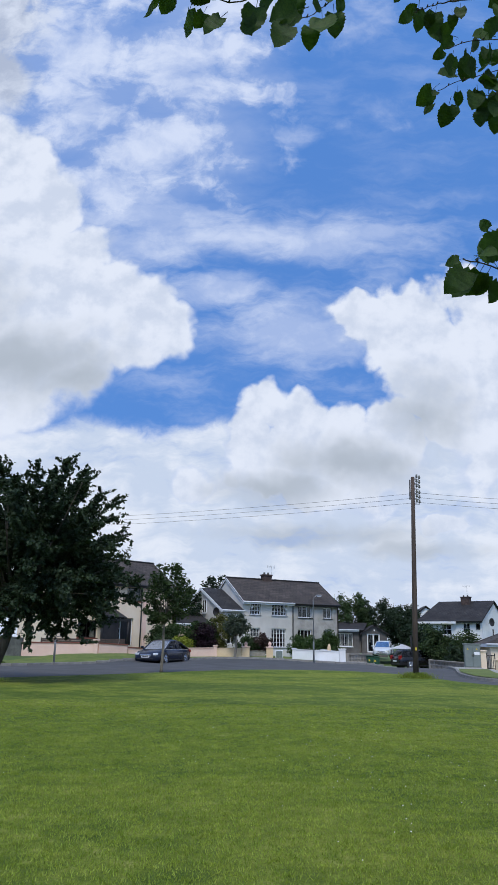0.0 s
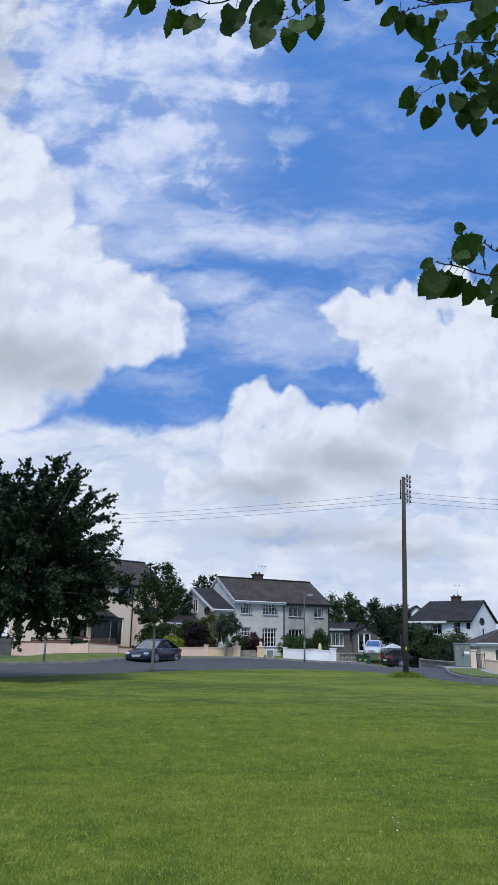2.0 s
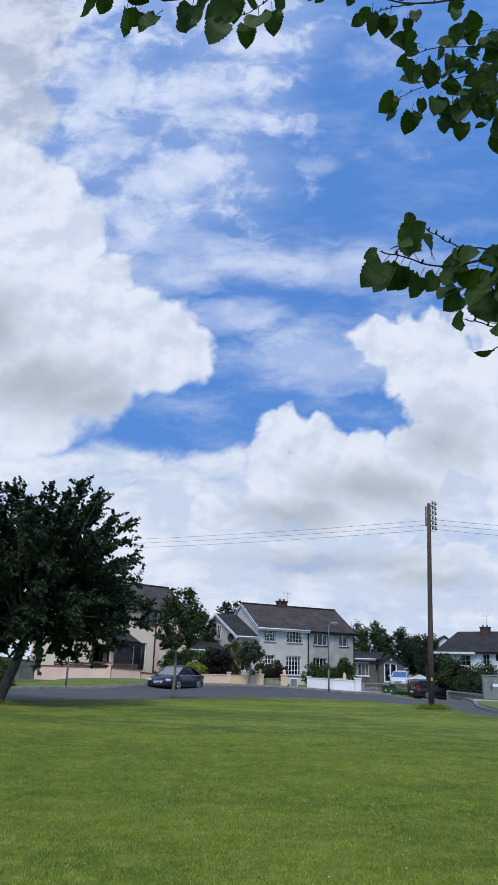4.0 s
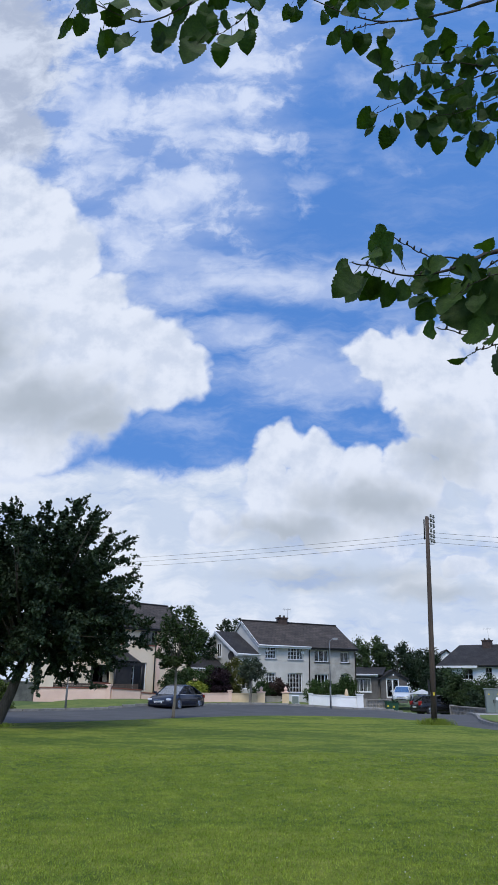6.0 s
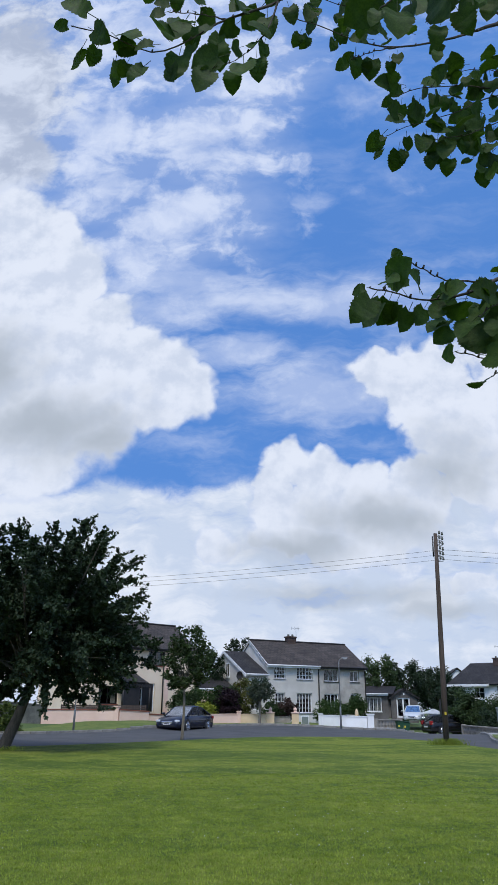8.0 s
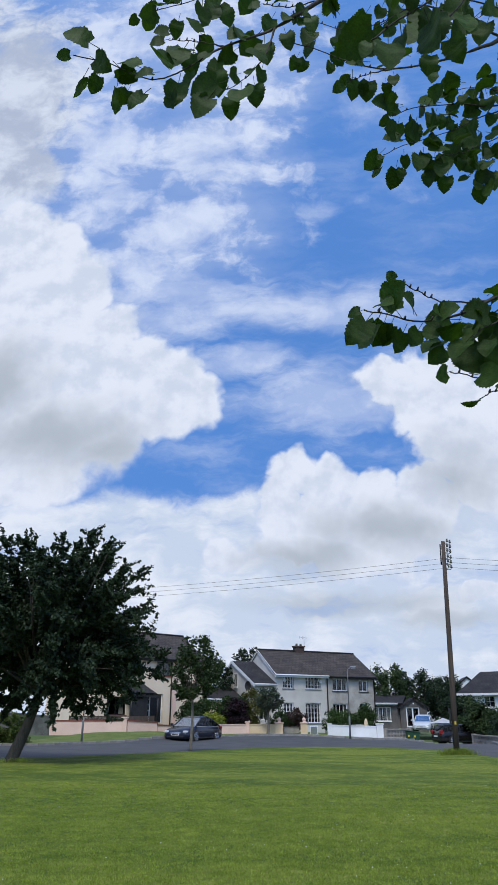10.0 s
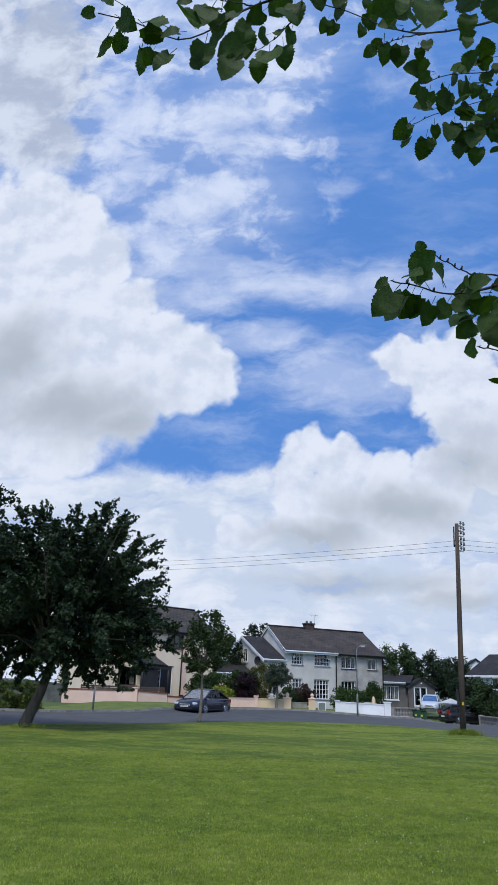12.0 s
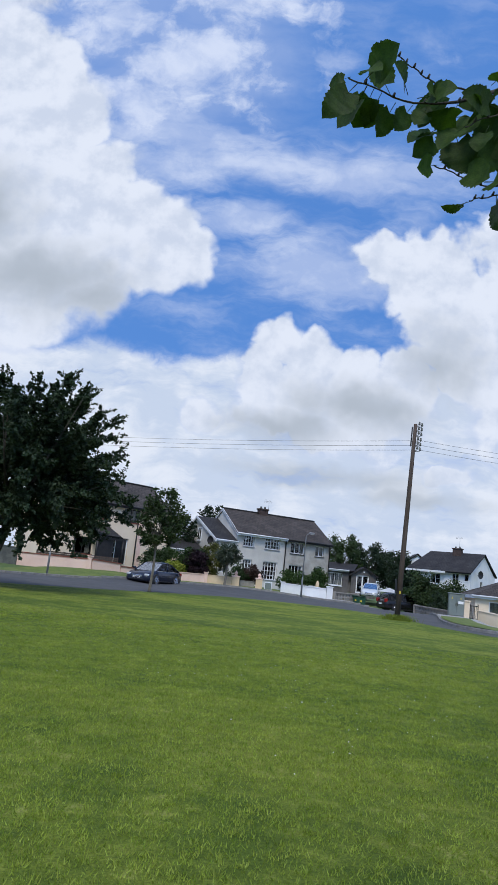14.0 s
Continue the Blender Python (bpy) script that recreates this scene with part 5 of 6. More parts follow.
def car(m, label, L, W, H, hood, boot, paint, screen0, roof0, roof1, screen1, waist, nose=0.62, tail=0.8, hatch=False, wheel_r=0.33, estate_rear=False):
    """A car that faces +x: lofted lower body, glazed cabin, wheels, lamps and trim."""
    c = empty("car", m, label, "car", "parked cars")
    half = L / 2
    st = [(-half, tail * 0.72, 0.8), (-half + 0.12, tail, 0.93), (-half + boot, waist, 0.985), (-0.3, waist + 0.01, 1.0), (half - hood, waist - 0.01, 0.99),
          (half - 0.45, nose + 0.14, 0.95), (half - 0.12, nose, 0.86), (half, nose * 0.8, 0.7)]
    bm = bmesh.new()
    rows = []
    for x, top, w in st:
        w *= W / 2
        low = 0.2 if abs(x) < half - 0.1 else 0.3
        rows.append([bm.verts.new(p) for p in ((x, -w * 0.9, low), (x, -w, low + 0.14), (x, -w, (low + top) / 2 + 0.06), (x, -w * 0.95, top - 0.07), (x, -w * 0.82, top),
                                                (x, w * 0.82, top), (x, w * 0.95, top - 0.07), (x, w, (low + top) / 2 + 0.06), (x, w, low + 0.14), (x, w * 0.9, low))])
    for a, b in zip(rows, rows[1:]):
        for k in range(10):
            bm.faces.new((a[k], b[k], b[(k + 1) % 10], a[(k + 1) % 10])).smooth = True
    bm.faces.new(rows[0])
    bm.faces.new(rows[-1][::-1])
    bmesh.ops.recalc_face_normals(bm, faces=bm.faces)
    body = part("body", bm, paint, c)
    # cabin: roof skin on pillars, glass set between
    base = [(screen1, waist - 0.01), (screen0, waist - 0.02)]
    tw = W / 2 * 0.7
    bw = W / 2 * 0.86
    mid = (roof0 + roof1) / 2
    bm = bmesh.new()
    rr = []
    for x, z, w in ((roof1 - 0.12, H - 0.1, tw * 0.96), (roof1, H - 0.03, tw), (mid, H, tw), (roof0, H - 0.035, tw), (roof0 + 0.12, H - 0.1, tw * 0.97)):
        rr.append([bm.verts.new(p) for p in ((x, -w, z - 0.05), (x, -w * 0.8, z), (x, w * 0.8, z), (x, w, z - 0.05))])
    for a, b in zip(rr, rr[1:]):
        for k in range(3):
            bm.faces.new((a[k], b[k], b[k + 1], a[k + 1])).smooth = True
    for s in (-1, 1):
        for bx, bz, tx, tz in ((screen0, waist - 0.03, roof0 + 0.1, H - 0.12), (screen1, waist - 0.03, roof1 - 0.1, H - 0.12), (mid, waist - 0.03, mid - 0.03, H - 0.06)):
            part("pillar", tube(bmesh.new(), [(bx, s * bw, bz), (tx, s * tw * 0.98, tz)], [0.05, 0.04], 6), paint, c)
    bmesh.ops.recalc_face_normals(bm, faces=bm.faces)
    part("roof", bm, paint, c)
    q = lambda *p: [tuple(v) for v in p]
    glass = [("windscreen", q((screen0, -bw, waist - 0.03), (screen0, bw, waist - 0.03), (roof0 + 0.12, tw * 0.95, H - 0.1), (roof0 + 0.12, -tw * 0.95, H - 0.1))),
             ("rear_window", q((screen1, bw, waist - 0.03), (screen1, -bw, waist - 0.03), (roof1 - 0.12, -tw * 0.95, H - 0.1), (roof1 - 0.12, tw * 0.95, H - 0.1)))]
    for s in (-1, 1):
        glass.append(("side_window", q((screen1, s * bw, waist - 0.03), (screen0, s * bw, waist - 0.03), (roof0 + 0.1, s * tw, H - 0.1), (roof1 - 0.1, s * tw, H - 0.1))))
    for name, v in glass:
        bm = bmesh.new()
        f = bm.faces.new([bm.verts.new(p) for p in v])
        bmesh.ops.solidify(bm, geom=[f], thickness=0.012)
        part(name, bm, CAR_GLASS, c)
    boxed("cabin_floor", (screen1 + 0.1, screen0 - 0.1, -bw * 0.9, bw * 0.9, waist - 0.3, waist - 0.02), BLACK, c)
    for x in (-0.05, -0.95):
        for s in (-0.36, 0.36):
            boxed("seat_back", (x - 0.45, x - 0.3, s - 0.24, s + 0.24, waist - 0.02, waist + 0.3), BLACK, c, 0.04)
    # wheels in dark arches
    for x in (half - 0.92, -half + 0.98):
        for s in (-1, 1):
            bm = tube(bmesh.new(), [(x, s * (W / 2 - 0.16), wheel_r), (x, s * (W / 2 + 0.006), wheel_r)], [wheel_r + 0.06] * 2, 20)
            part("wheel_arch", bm, BLACK, body)
            wl = empty("wheel", pose(x, s * (W / 2 - 0.1), wheel_r), "", "")
            wl.parent = c
            part("tyre", tube(bmesh.new(), [(0, -0.1, 0), (0, -0.085, 0), (0, 0.11, 0), (0, 0.125, 0)], [wheel_r - 0.03, wheel_r, wheel_r, wheel_r - 0.03], 24), RUBBER, wl)
            bm = bmesh.new()
            for k in range(7):
                a = k * 2 * math.pi / 7
                tube(bm, [(0, s * 0.13, 0), (math.cos(a) * wheel_r * 0.68, s * 0.13, math.sin(a) * wheel_r * 0.68)], [0.035, 0.025], 5)
            for k in range(20):
                a, b2 = k * math.pi / 10, (k + 1) * math.pi / 10
                r = wheel_r * 0.68
                tube(bm, [(math.cos(a) * r, s * 0.13, math.sin(a) * r), (math.cos(b2) * r, s * 0.13, math.sin(b2) * r)], [0.022, 0.022], 4, False)
            part("rim", bm, CHROME, wl)
    for s in (-1, 1):
        y0, y1 = sorted((s * W * 0.27, s * W * 0.42))
        boxed("headlight", (half - 0.24, half - 0.03, y0, y1, nose - 0.1, nose + 0.03), LAMP_CLEAR, c, 0.03)
        y0, y1 = sorted((s * W * 0.33, s * W * 0.455))
        boxed("tail_light", (-half - 0.005, -half + 0.25, y0, y1, tail - 0.22, tail - 0.02 + (0.1 if hatch else 0)), LAMP_RED, c, 0.03)
        y0, y1 = sorted((s * (W / 2 + 0.02), s * (W / 2 + 0.2)))
        boxed("door_mirror", (screen0 - 0.35, screen0 - 0.2, y0, y1, waist + 0.02, waist + 0.15), paint, c, 0.03)
        boxed("sill_trim", (-half + 1.4, half - 1.35, *sorted((s * (W / 2 - 0.03), s * (W / 2 + 0.006))), 0.22, 0.3), BLACK, body)
        boxed("window_trim", (screen1, screen0, *sorted((s * bw * 1.0, s * (bw + 0.03))), waist - 0.045, waist - 0.02), CHROME, body)
    boxed("grille", (half - 0.06, half + 0.012, -W * 0.2, W * 0.2, nose - 0.2, nose - 0.06), CHROME, c, 0.02)
    boxed("lower_intake", (half - 0.08, half + 0.01, -W * 0.3, W * 0.3, 0.28, 0.36), BLACK, c, 0.02)
    boxed("number_plate", (half, half + 0.02, -0.26, 0.26, 0.4, 0.5), UPVC, c)
    boxed("plate_bar", (half + 0.02, half + 0.023, -0.2, 0.2, 0.425, 0.475), BLACK, c)
    boxed("number_plate", (-half - 0.02, -half, -0.26, 0.26, 0.55, 0.66), UPVC, c)
    boxed("rear_bumper", (-half - 0.01, -half + 0.1, -W * 0.42, W * 0.42, 0.3, 0.45), BLACK, c, 0.03)
    return c


navy_car = car(pose(-6.55, 47.4, -0.05, 0, 0, 250), "dark navy saloon car parked at the kerb", 4.6, 1.86, 1.48, 1.35, 0.75, NAVY, 1.2, 0.2, -0.8, -1.98, 0.92, 0.64, 0.9)
car(pose(12.25, 60.6, -0.52, 0, 0, 20), "black compact hatchback parked at the drive", 4.0, 1.72, 1.5, 0.95, 0.3, BLACK_PAINT, 1.05, 0.45, -1.45, -1.85, 0.95, 0.66, 0.95, True)
car(pose(11.1, 70.5, 0.2, 0, 0, -105), "pale silver-blue small car in the driveway", 3.7, 1.68, 1.5, 0.85, 0.4, PALE_PAINT, 0.95, 0.3, -1.0, -1.5, 0.92, 0.62, 0.85)

# ---- bins and parasol ----


def wheelie_bin(m, label):
    b = empty("wheelie_bin", m, label, "bin", "wheelie bins")
    bm = bmesh.new()
    lo = [bm.verts.new(p) for p in ((-0.22, -0.24, 0.08), (0.22, -0.24, 0.08), (0.22, 0.24, 0.08), (-0.22, 0.24, 0.08))]
    hi = [bm.verts.new(p) for p in ((-0.28, -0.34, 0.95), (0.28, -0.34, 0.95), (0.28, 0.34, 1.0), (-0.28, 0.34, 1.0))]
    bm.faces.new(lo[::-1])
    bm.faces.new(hi)
    for i in range(4):
        bm.faces.new((lo[i], lo[(i + 1) % 4], hi[(i + 1) % 4], hi[i]))
    part("bin_body", bm, BIN_GREEN, b)
    boxed("lid", (-0.31, 0.31, -0.38, 0.34, 1.002, 1.06), BIN_GREEN, b, 0.02)
    for s in (-1, 1):
        part("wheel", tube(bmesh.new(), [(s * 0.22, 0.26, 0.1), (s * 0.28, 0.26, 0.1)], [0.1, 0.1], 14), RUBBER, b)
    boxed("sticker", (-0.22, -0.08, -0.312, -0.295, 0.55, 0.78), YELLOW, b)
    return b


first_bin = wheelie_bin(pose(7.9, 56.3, -0.32, 0, 0, 10) @ Matrix.Scale(0.8, 4), "dark green wheelie bin at the end of the drive")
copy_thing(first_bin, pose(8.42, 56.4, -0.36, 0, 0, -8))

para = empty("parasol", pose(11.4, 62.0, -0.1), "pale garden parasol behind the black car", "parasol")
part("pole", tube(bmesh.new(), [(0, 0, 0), (0, 0, 1.5)], [0.02, 0.02], 6), STEEL, para)
bm = bmesh.new()
apex = bm.verts.new((0, 0, 1.5))
rim_v = [bm.verts.new((1.1 * math.cos(k * math.pi / 4), 1.1 * math.sin(k * math.pi / 4), 1.12)) for k in range(8)]
for k in range(8):
    bm.faces.new((apex, rim_v[k], rim_v[(k + 1) % 8]))
bmesh.ops.solidify(bm, geom=list(bm.faces), thickness=0.02)
part("canopy", bm, UPVC, para)

statue = tube(bmesh.new(), [(0, 0, 0), (0, 0, 0.3), (0, 0, 0.55), (0, 0, 0.8), (0, 0, 0.95), (0, 0, 1.05)], [0.15, 0.17, 0.15, 0.13, 0.09, 0.03], 10)
tagged(part("garden_statue", statue, OCHRE, None, "", pose(4.75, 55.4, level(4.75, 55.4) + 0.2)), "plain pale garden statue before the green bush", "statue")
plinth = boxed("statue_plinth", (4.5, 5.0, 55.2, 55.65, level(4.75, 55.4) - 0.25, level(4.75, 55.4) + 0.195), BLOCK, None, 0.02)
tagged(plinth, "square block plinth under the garden statue", "plinth")

# ---- pole, wires and lamps ----
BASE, TOP = Vector((6.52, 31.66, 0)), Vector((6.85, 31.86, 8.71))
pole = empty("utility_pole", pose(0, 0, 0), "weathered timber utility pole standing at the lawn's edge", "pole")
part("shaft", tube(bmesh.new(), [BASE - Vector((0, 0, 0.2)), BASE.lerp(TOP, 0.3), BASE.lerp(TOP, 0.7), TOP], [0.125, 0.112, 0.095, 0.082], 14), TIMBER, pole)
for k, f in enumerate((0.985, 0.96, 0.935, 0.905, 0.88, 0.855)):
    for away in (0.17, 0.29):
        p = BASE.lerp(TOP, f) + Vector((0, 0, 0.05 if away < 0.2 else 0))
        bm = tube(bmesh.new(), [p + Vector((0.08, -0.03, 0)), p + Vector((away - 0.01, -0.04, 0.0)), p + Vector((away, -0.04, 0.07))], [0.016] * 3, 6)
        br = part("bracket", bm, STEEL, pole)
        q = p + Vector((away, -0.04, 0.05))
        part("insulator", tube(bmesh.new(), [q, q + Vector((0, 0, 0.05)), q + Vector((0, 0, 0.09)), q + Vector((0, 0, 0.14))], [0.045, 0.055, 0.035, 0.045], 10), BLOCK_DARK, br)
bm = tube(bmesh.new(), [BASE.lerp(TOP, 0.985) + Vector((-0.13, 0, 0)), BASE.lerp(TOP, 0.88) + Vector((-0.13, 0, 0))], [0.03, 0.03], 8)
part("cable_riser", bm, BLACK, pole)
p = BASE.lerp(TOP, 0.135)
boxed("notice_plate", (p.x - 0.04, p.x + 0.035, p.y - 0.16, p.y - 0.15, p.z - 0.06, p.z + 0.06), YELLOW, pole)
boxed("cable_box", (p.x - 0.2, p.x - 0.13, p.y - 0.08, p.y + 0.04, p.z - 0.05, p.z + 0.55), BLACK, pole, 0.01)


def wire(a, b, sag, r=0.0065):
    a, b = Vector(a), Vector(b)
    pts = [a.lerp(b, k / 24) - Vector((0, 0, sag * 4 * (k / 24) * (1 - k / 24))) for k in range(25)]
    ob = part("overhead_wire", tube(bmesh.new(), pts, [r] * 25, 5), BLACK)
    return tagged(ob, "thin dark overhead wire strung from the timber pole", "wire", "overhead wires")


for k, (f, lz, rz) in enumerate(((0.905, 8.99, 7.74), (0.88, 8.75, 7.50), (0.855, 8.47, 7.22))):
    p = BASE.lerp(TOP, f) + Vector((0.27, -0.04, 0.08))
    wire(p, (-28.8, 47.5, lz), 0.48)
    wire(p, (26.0, 31.8, rz), 0.34)


def street_lamp(m, label, h):
    l = empty("street_lamp", m, label, "street lamp", "street lamps")
    part("column_base", tube(bmesh.new(), [(0, 0, -0.1), (0, 0, 1.25), (0, 0, 1.35)], [0.065, 0.06, 0.04], 10), STEEL, l)
    part("column", tube(bmesh.new(), [(0, 0, 1.35), (0, 0, h - 0.3), (0.05, 0, h - 0.12), (0.25, 0, h)], [0.036, 0.032, 0.028, 0.025], 10), STEEL, l)
    bm = bmesh.new()
    box(bm, 0.2, 0.62, -0.09, 0.09, h - 0.03, h + 0.07, 0.03)
    head = part("lantern", bm, STEEL, l)
    boxed("lens", (0.28, 0.58, -0.07, 0.07, h - 0.07, h - 0.032), LAMP_CLEAR, head, 0.015)
    return l


lamp = street_lamp(pose(3.42, 52.3, level(3.4, 52.3)), "grey steel street lamp behind the kerb", 4.55)
copy_thing(lamp, pose(-12.1, 42.3, 0))

# ---- the lime branches overhead ----


def lime_leaf_mesh(name, bend, seed):
    """A heart-shaped leaf: lobed base, toothed edge, pointed tip, folded along the middle and drooping."""
    rng = random.Random(seed)
    bm = bmesh.new()
    n = 17
    left, right, mid = [], [], []
    skew = rng.uniform(-0.08, 0.08)
    for k in range(n + 1):
        f = k / n
        w = 0.5 * math.sin(math.pi * f ** 0.72) ** 0.6 * (1 - 0.12 * f) * (1 - 0.45 * ease(f, 0.8, 1.0))
        w *= 1 + (0.06 if k % 2 else -0.05) + rng.uniform(-0.04, 0.04)
        back = -0.2 * math.exp(-(f / 0.16) ** 2)
        droop = -bend * f * f + 0.02 * math.sin(9 * f + seed)
        mid.append(bm.verts.new((skew * f * f, f, droop)))
        if 0 < k < n:
            lift = 0.22 * w + 0.05 * math.sin(6 * f + seed) * w
            left.append(bm.verts.new((skew * f * f - w * (1 + skew), f + back, droop + lift + rng.uniform(-0.02, 0.02))))
            right.append(bm.verts.new((skew * f * f + w * (1 - skew), f + back, droop + lift + rng.uniform(-0.02, 0.02))))
    for side, flip in ((left, False), (right, True)):
        tri = lambda *v: bm.faces.new(v[::-1] if flip else v)
        tri(mid[0], mid[1], side[0])
        for k in range(1, n - 1):
            tri(mid[k], mid[k + 1], side[k], side[k - 1])
        tri(mid[n - 1], mid[n], side[n - 2])
    for f in bm.faces:
        f.smooth = True
    tube(bm, [(0, -0.45, 0.06), (0, -0.2, 0.03), (0, 0.05, 0.004)], [0.016, 0.014, 0.012], 4, False)
    return mesh_of(bm, name, LEAF_LIME)


LEAVES = [lime_leaf_mesh("leaf", b, s) for b, s in ((0.12, 1), (0.3, 2), (0.05, 3), (0.22, 4), (0.4, 5), (-0.1, 6))]
TRUNK = Vector((3.6, 2.9, 0))
lime = empty("lime_tree", pose(0, 0, 0), "lime tree whose leafy branches hang over the view", "tree")
part("trunk", tube(bmesh.new(), [TRUNK + Vector((0, 0, -0.1)), TRUNK + Vector((0, 0, 0.15)), TRUNK + Vector((-0.05, 0, 2.0)), TRUNK + Vector((-0.1, 0.1, 4.5)), TRUNK + Vector((0, 0.1, 6.5))],
                   [0.3, 0.24, 0.2, 0.15, 0.06], 14), BARK, lime)
leaf_rng = random.Random(7)
crown_spots = []
for k in range(16):
    a, z = k * 2.4, 4.4 + 0.2 * k
    tip = TRUNK + Vector((0.9 + math.cos(a) * 1.7, math.sin(a) * 1.5 - 0.4, z - TRUNK.z))
    root = TRUNK + Vector((-0.08, 0.08, 3.6 + 0.15 * k))
    part("limb", tube(bmesh.new(), [root, root.lerp(tip, 0.5) + Vector((0, 0, 0.2)), tip], [0.05, 0.03, 0.01], 6), BARK, lime)
    crown_spots += [tuple(tip), tuple(root.lerp(tip, 0.7)), tuple(tip + Vector((0.3, 0.2, 0.3)))]
leaf_cloud("crown", crown_spots, [0.6] * len(crown_spots), 7000, 0.09, LEAF_LIME, lime, 77)


def branch(pts, r0, r1, leaves, size, spread, start=0.0, droop=0.5, tip_leaf=True):
    """A twig that zigzags a little, with leaves on short stalks turned to one side and the other."""
    line = [Vector(p) for p in curve_through(pts, 30)]
    for k in range(3, 29):
        line[k] += Vector((0, 0, 0.0012 if k % 6 < 3 else -0.0012))
    bm = tube(bmesh.new(), line, [r1 + (r0 - r1) * (1 - k / 29) ** 3 for k in range(30)], 6)
    for k in range(14, 29, 3):
        tube(bm, [line[k], line[k] + Vector((0.002, -0.002, 0.006))], [r1 * 2.2, r1 * 1.2], 5)
    holder = part("branch", bm, BARK, lime)
    for i in range(leaves):
        last = tip_leaf and i == leaves - 1
        f = 0.999 if last else start + (1 - start) * (i + 0.2 + leaf_rng.random() * 0.6) / leaves
        k = min(f * 29, 28.99)
        base = line[int(k)].lerp(line[int(k) + 1], k % 1)
        along = (line[int(k) + 1] - line[int(k)]).normalized()
        turn = (-1 if i % 2 else 1) * leaf_rng.uniform(0.5, 1.1)
        off = (Vector((0, 0, -0.25)) + along.cross(Vector((0, -0.8, -0.5))) * turn + Vector((leaf_rng.gauss(0, 0.3), leaf_rng.gauss(0, 0.45), leaf_rng.gauss(0, 0.3)))).normalized()
        out = (along if last else off * 0.7 + along * 0.45) + Vector((leaf_rng.gauss(0, 0.25), leaf_rng.gauss(0, 0.25), -droop))
        out.normalize()
        s = size * leaf_rng.uniform(0.6, 1.12) * (0.7 if last else 1)
        tip = base if last else base + off * spread * leaf_rng.uniform(0.2, 1.0)
        face = Vector((leaf_rng.gauss(0, 0.45), -0.8 + leaf_rng.gauss(0, 0.4), -0.35 + leaf_rng.gauss(0, 0.5)))
        side = out.cross(face).normalized()
        nor = side.cross(out).normalized()
        lf = new("leaf", LEAVES[leaf_rng.randrange(6)])
        lf.parent = holder
        lf.matrix_basis = Matrix.Translation(tip + out * s * 0.3) @ Matrix((side, out, nor)).transposed().to_4x4() @ Matrix.Diagonal((s, s, s, 1))
    return holder


# upper spray that reaches furthest out
branch([(3.5, 2.95, 3.9), (2.2, 2.3, 3.75), (1.067, 1.888, 3.381), (0.89, 1.808, 3.098), (0.77, 1.748, 2.934), (0.65, 1.708, 2.793), (0.537, 1.688, 2.721), (0.456, 1.668, 2.636), (0.38, 1.658, 2.601), (0.286, 1.648, 2.647), (0.213, 1.638, 2.664)], 0.022, 0.0013, 30, 0.053, 0.03, 0.42)
branch([(0.65, 1.708, 2.793), (0.625, 1.688, 2.678), (0.572, 1.678, 2.596), (0.514, 1.668, 2.557)], 0.003, 0.001, 10, 0.058, 0.025, 0.25, 0.7)
branch([(0.805, 1.788, 3.121), (0.662, 1.758, 3.051), (0.553, 1.738, 2.993), (0.448, 1.718, 2.917), (0.331, 1.708, 2.868)], 0.004, 0.001, 18, 0.055, 0.03, 0.15)
branch([(0.537, 1.688, 2.721), (0.48, 1.688, 2.741), (0.411, 1.678, 2.742)], 0.0025, 0.001, 6, 0.051, 0.02, 0.4)
branch([(0.77, 1.748, 2.934), (0.689, 1.728, 2.886), (0.623, 1.718, 2.889)], 0.0025, 0.001, 8, 0.047, 0.03, 0.2)
# long bare branch behind it
branch([(3.5, 2.95, 3.6), (2.4, 2.5, 3.55), (1.449, 2.188, 3.308), (1.274, 2.088, 3.158), (1.138, 2.008, 3.021), (0.948, 1.938, 2.908), (0.844, 1.908, 2.906), (0.744, 1.888, 2.941), (0.693, 1.868, 2.941)], 0.02, 0.0013, 15, 0.047, 0.035, 0.5)
branch([(0.948, 1.938, 2.908), (0.886, 1.918, 2.874), (0.827, 1.908, 2.838)], 0.003, 0.001, 6, 0.043, 0.04, 0.1)
branch([(1.3, 2.1, 3.2), (1.067, 1.988, 3.201), (0.931, 1.948, 3.094), (0.821, 1.918, 3.045), (0.746, 1.898, 3.058)], 0.004, 0.001, 21, 0.051, 0.05, 0.2)
branch([(1.4, 2.15, 3.35), (1.2, 2.05, 3.3), (1.05, 1.98, 3.27), (0.9, 1.93, 3.22)], 0.004, 0.001, 21, 0.051, 0.06, 0.1)
# large leaves of the nearest branch
branch([(3.4, 2.7, 3.2), (2.2, 2.1, 3.1), (1.172, 1.538, 2.703), (1.034, 1.468, 2.569), (0.935, 1.408, 2.452), (0.858, 1.368, 2.353), (0.81, 1.348, 2.288)], 0.018, 0.0013, 9, 0.064, 0.025, 0.6, 0.6)
branch([(1.034, 1.468, 2.569), (0.96, 1.448, 2.449), (0.923, 1.438, 2.366)], 0.003, 0.001, 5, 0.056, 0.03, 0.1, 0.7)
branch([(1.5, 1.85, 2.95), (1.226, 1.688, 2.776), (1.135, 1.638, 2.717), (1.064, 1.608, 2.651)], 0.004, 0.001, 10, 0.054, 0.045, 0.1)
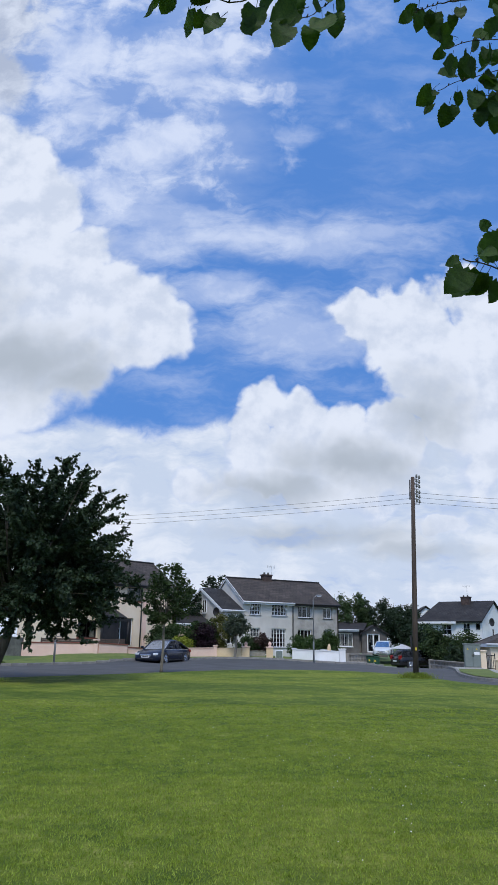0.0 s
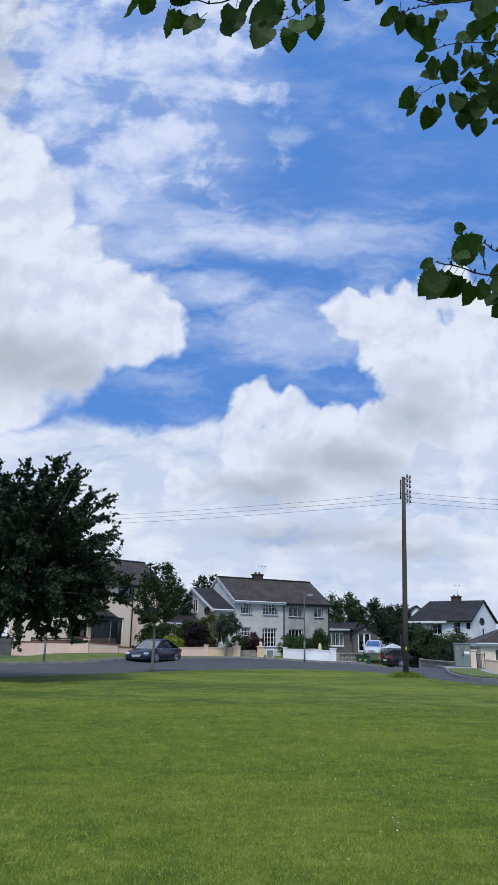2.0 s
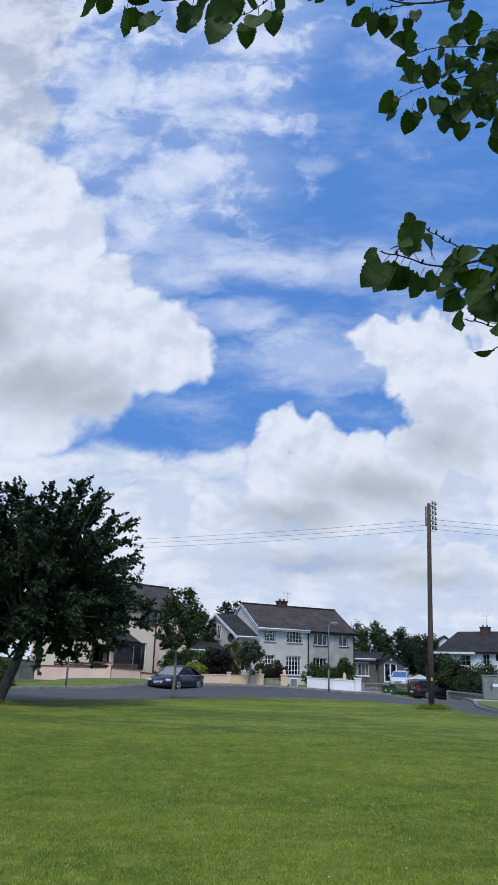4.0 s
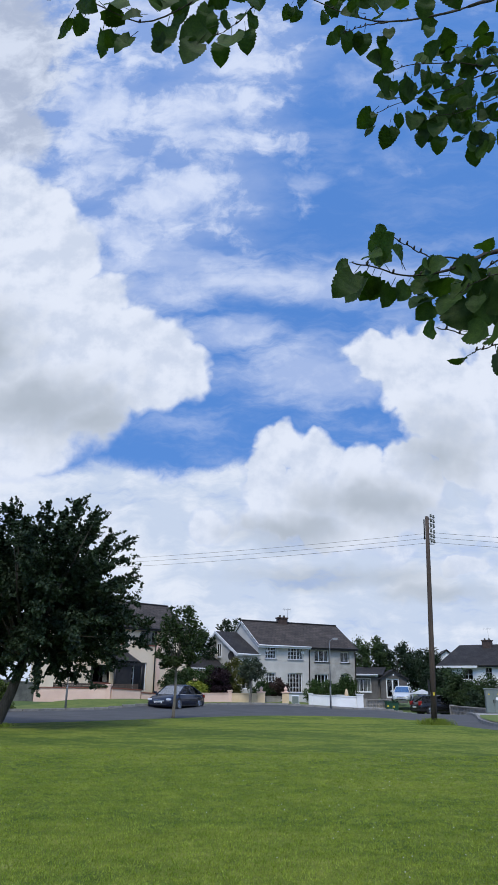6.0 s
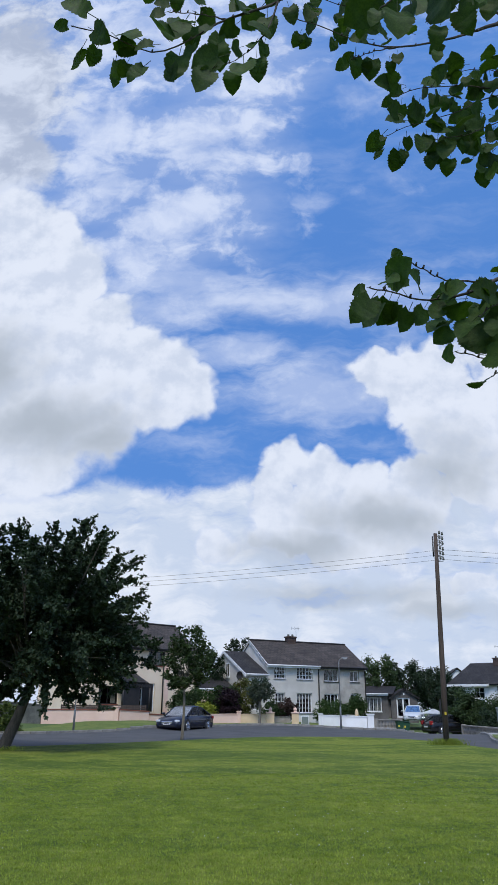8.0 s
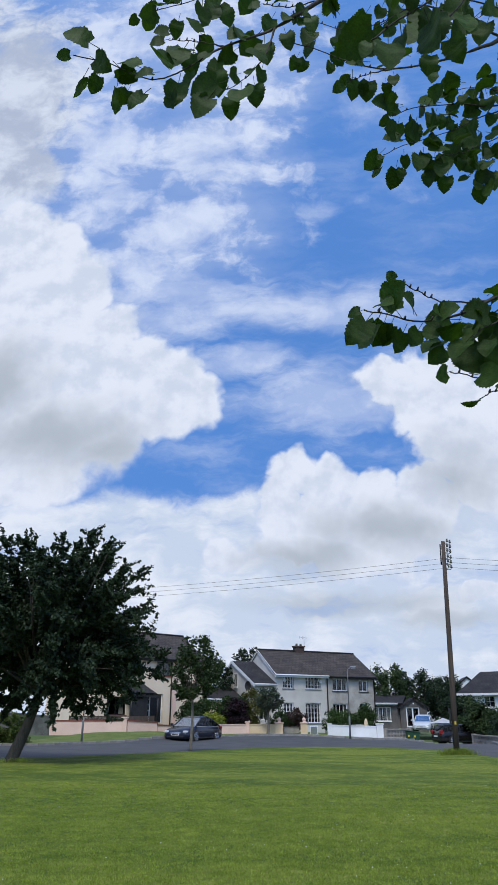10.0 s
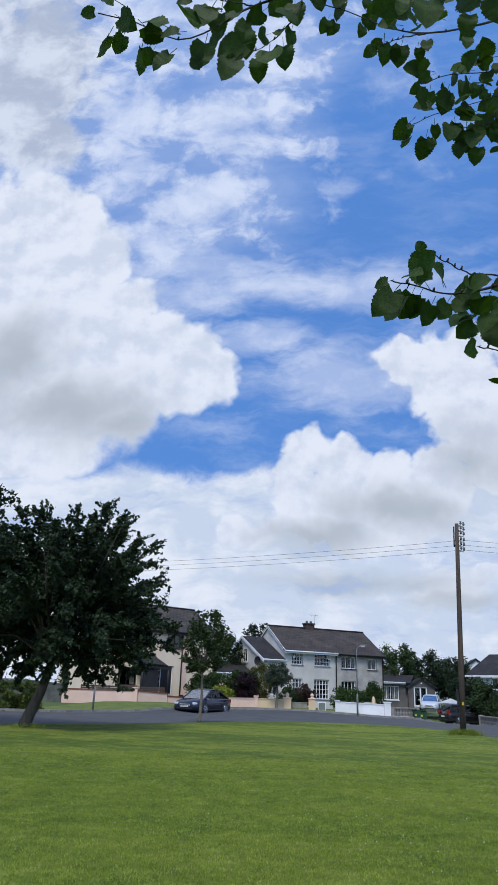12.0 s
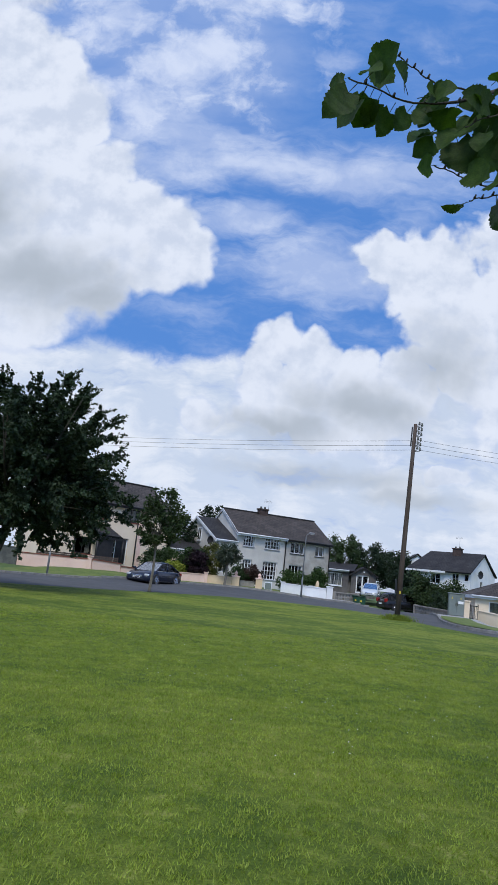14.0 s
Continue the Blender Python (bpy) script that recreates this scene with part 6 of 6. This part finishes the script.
# thick spray of smaller leaves
branch([(3.5, 3.0, 3.4), (2.3, 2.7, 3.45), (1.549, 2.388, 3.341), (1.35, 2.288, 3.133), (1.197, 2.238, 3.091), (1.066, 2.188, 3.036), (0.981, 2.188, 3.009)], 0.018, 0.0013, 24, 0.056, 0.05, 0.45)
branch([(1.7, 2.5, 3.35), (1.498, 2.388, 3.243), (1.286, 2.268, 3.07), (1.145, 2.208, 2.951), (1.023, 2.188, 2.896), (0.944, 2.168, 2.84)], 0.006, 0.001, 32, 0.056, 0.055, 0.2)
branch([(1.7, 2.5, 3.3), (1.463, 2.338, 3.095), (1.309, 2.268, 2.977), (1.191, 2.228, 2.891), (1.087, 2.208, 2.858)], 0.006, 0.001, 29, 0.056, 0.05, 0.2)
branch([(1.7, 2.5, 3.38), (1.526, 2.338, 3.285), (1.35, 2.268, 3.171), (1.256, 2.238, 3.157), (1.163, 2.218, 3.118)], 0.006, 0.001, 21, 0.055, 0.05, 0.15)
branch([(1.7, 2.5, 3.2), (1.49, 2.338, 3.046), (1.359, 2.288, 2.938), (1.258, 2.248, 2.863), (1.202, 2.238, 2.815)], 0.006, 0.001, 25, 0.058, 0.05, 0.15)
branch([(1.75, 2.5, 3.25), (1.6, 2.38, 3.12), (1.48, 2.32, 3.02), (1.38, 2.29, 2.96)], 0.006, 0.001, 25, 0.058, 0.06, 0.1)
# lower spray
branch([(3.5, 2.95, 2.7), (2.3, 2.3, 2.65), (1.262, 1.788, 2.144), (1.104, 1.688, 2.052), (1.017, 1.638, 1.999), (0.941, 1.608, 1.95), (0.882, 1.588, 1.935), (0.826, 1.568, 1.938), (0.794, 1.558, 1.941)], 0.018, 0.0012, 20, 0.047, 0.02, 0.5, 0.40)
branch([(1.017, 1.638, 1.999), (0.937, 1.618, 1.988), (0.895, 1.608, 2.004), (0.86, 1.598, 2.021)], 0.0022, 0.001, 1, 0.042, 0.01, 0.6, 0.2)
branch([(1.262, 1.788, 2.144), (1.132, 1.708, 2.07), (1.043, 1.668, 2.0), (0.986, 1.648, 1.956), (0.943, 1.638, 1.914)], 0.004, 0.001, 17, 0.056, 0.03, 0.3, 0.45)
branch([(1.262, 1.788, 2.144), (1.156, 1.688, 2.008), (1.069, 1.638, 1.969), (1.012, 1.608, 1.937), (0.968, 1.588, 1.9)], 0.004, 0.001, 10, 0.056, 0.025, 0.3, 0.40)
branch([(1.262, 1.788, 2.144), (1.159, 1.738, 1.922), (1.032, 1.658, 1.855), (0.979, 1.628, 1.847), (0.931, 1.608, 1.849)], 0.004, 0.001, 2, 0.046, 0.015, 0.7, 0.80)
branch([(1.262, 1.788, 2.144), (1.159, 1.738, 1.922), (1.079, 1.688, 1.866), (1.024, 1.668, 1.842), (0.997, 1.658, 1.828)], 0.004, 0.001, 4, 0.050, 0.025, 0.5, 0.70)

# ---- grass blades, tufts and daisies ----


def blades(name, xy, h, w, material, seed, label):
    """Short upright blades, one triangle each."""
    rng = np.random.default_rng(seed)
    n = len(xy)
    a = rng.uniform(0, 6.283, n)
    s = rng.uniform(0.5, 1.3, n)
    dx, dy = np.cos(a) * w * s, np.sin(a) * w * s
    lean = rng.normal(0, 0.5, (n, 2)) * h * s[:, None]
    v = np.zeros((n, 3, 3))
    v[:, 0] = np.c_[xy[:, 0] - dx, xy[:, 1] - dy, np.zeros(n)]
    v[:, 1] = np.c_[xy[:, 0] + dx, xy[:, 1] + dy, np.zeros(n)]
    v[:, 2] = np.c_[xy[:, 0] + lean[:, 0], xy[:, 1] + lean[:, 1], h * s]
    me = bpy.data.meshes.new(name)
    me.vertices.add(n * 3)
    me.vertices.foreach_set("co", v.ravel())
    me.loops.add(n * 3)
    me.loops.foreach_set("vertex_index", np.arange(n * 3, dtype=np.int32))
    me.polygons.add(n)
    me.polygons.foreach_set("loop_start", np.arange(0, n * 3, 3, dtype=np.int32))
    me.update(calc_edges=True)
    me.materials.append(material)
    return tagged(new(name, me), label, "grass", kind="stuff")


rng = np.random.default_rng(5)
# densest on the stretch of green beside the lime tree, thinning out all round
spot = rng.normal(0, 1, (620000, 2)) * (3.6, 4.4) + (0.3, 6.6)
tufts = np.c_[rng.uniform(-7, 8, 16000), rng.uniform(1.5, 17, 16000)]
spot = np.r_[spot[:330000], tufts[rng.integers(0, len(tufts), 290000)] + rng.normal(0, 0.022, (290000, 2))]
blades("grass", spot, 0.02, 0.0032, BLADE, 6, "short mown grass blades on the green")
t = rng.normal(0, 1, (1500, 2)) * (0.27, 0.2) + (6.54, 31.61)
blades("grass_tuft", t, 0.22, 0.012, BLADE, 8, "longer uncut grass round the foot of the pole")
tn = rng.normal(0, 1, (500, 2)) * 0.2 + (-8.8, 24.4)
blades("grass_tuft", tn, 0.12, 0.01, BLADE, 9, "longer uncut grass round the foot of the tree")

vs, fs = [], []
for k in range(110):
    if k % 3:
        c = [(-1.0, 11.8), (1.8, 11.6), (0.6, 9.6), (-3.0, 13.5), (2.5, 9.0), (1.6, 7.4)][k % 6]
        x, y = leaf_rng.gauss(c[0], 0.7), leaf_rng.gauss(c[1], 0.8)
    else:
        y = leaf_rng.uniform(5.5, 20)
        x = leaf_rng.uniform(-0.42, 0.4) * y
    r = leaf_rng.uniform(0.0035, 0.0065)
    i = len(vs)
    vs += [(x, y, 0.05)] + [(x + r * math.cos(a * math.pi / 4), y + r * math.sin(a * math.pi / 4), 0.042) for a in range(8)]
    fs += [(i, i + 1 + a, i + 1 + (a + 1) % 8) for a in range(8)]
tagged(raw("daisies", vs, fs, PETAL), "small white daisies scattered over the lawn", "flowers", kind="stuff")
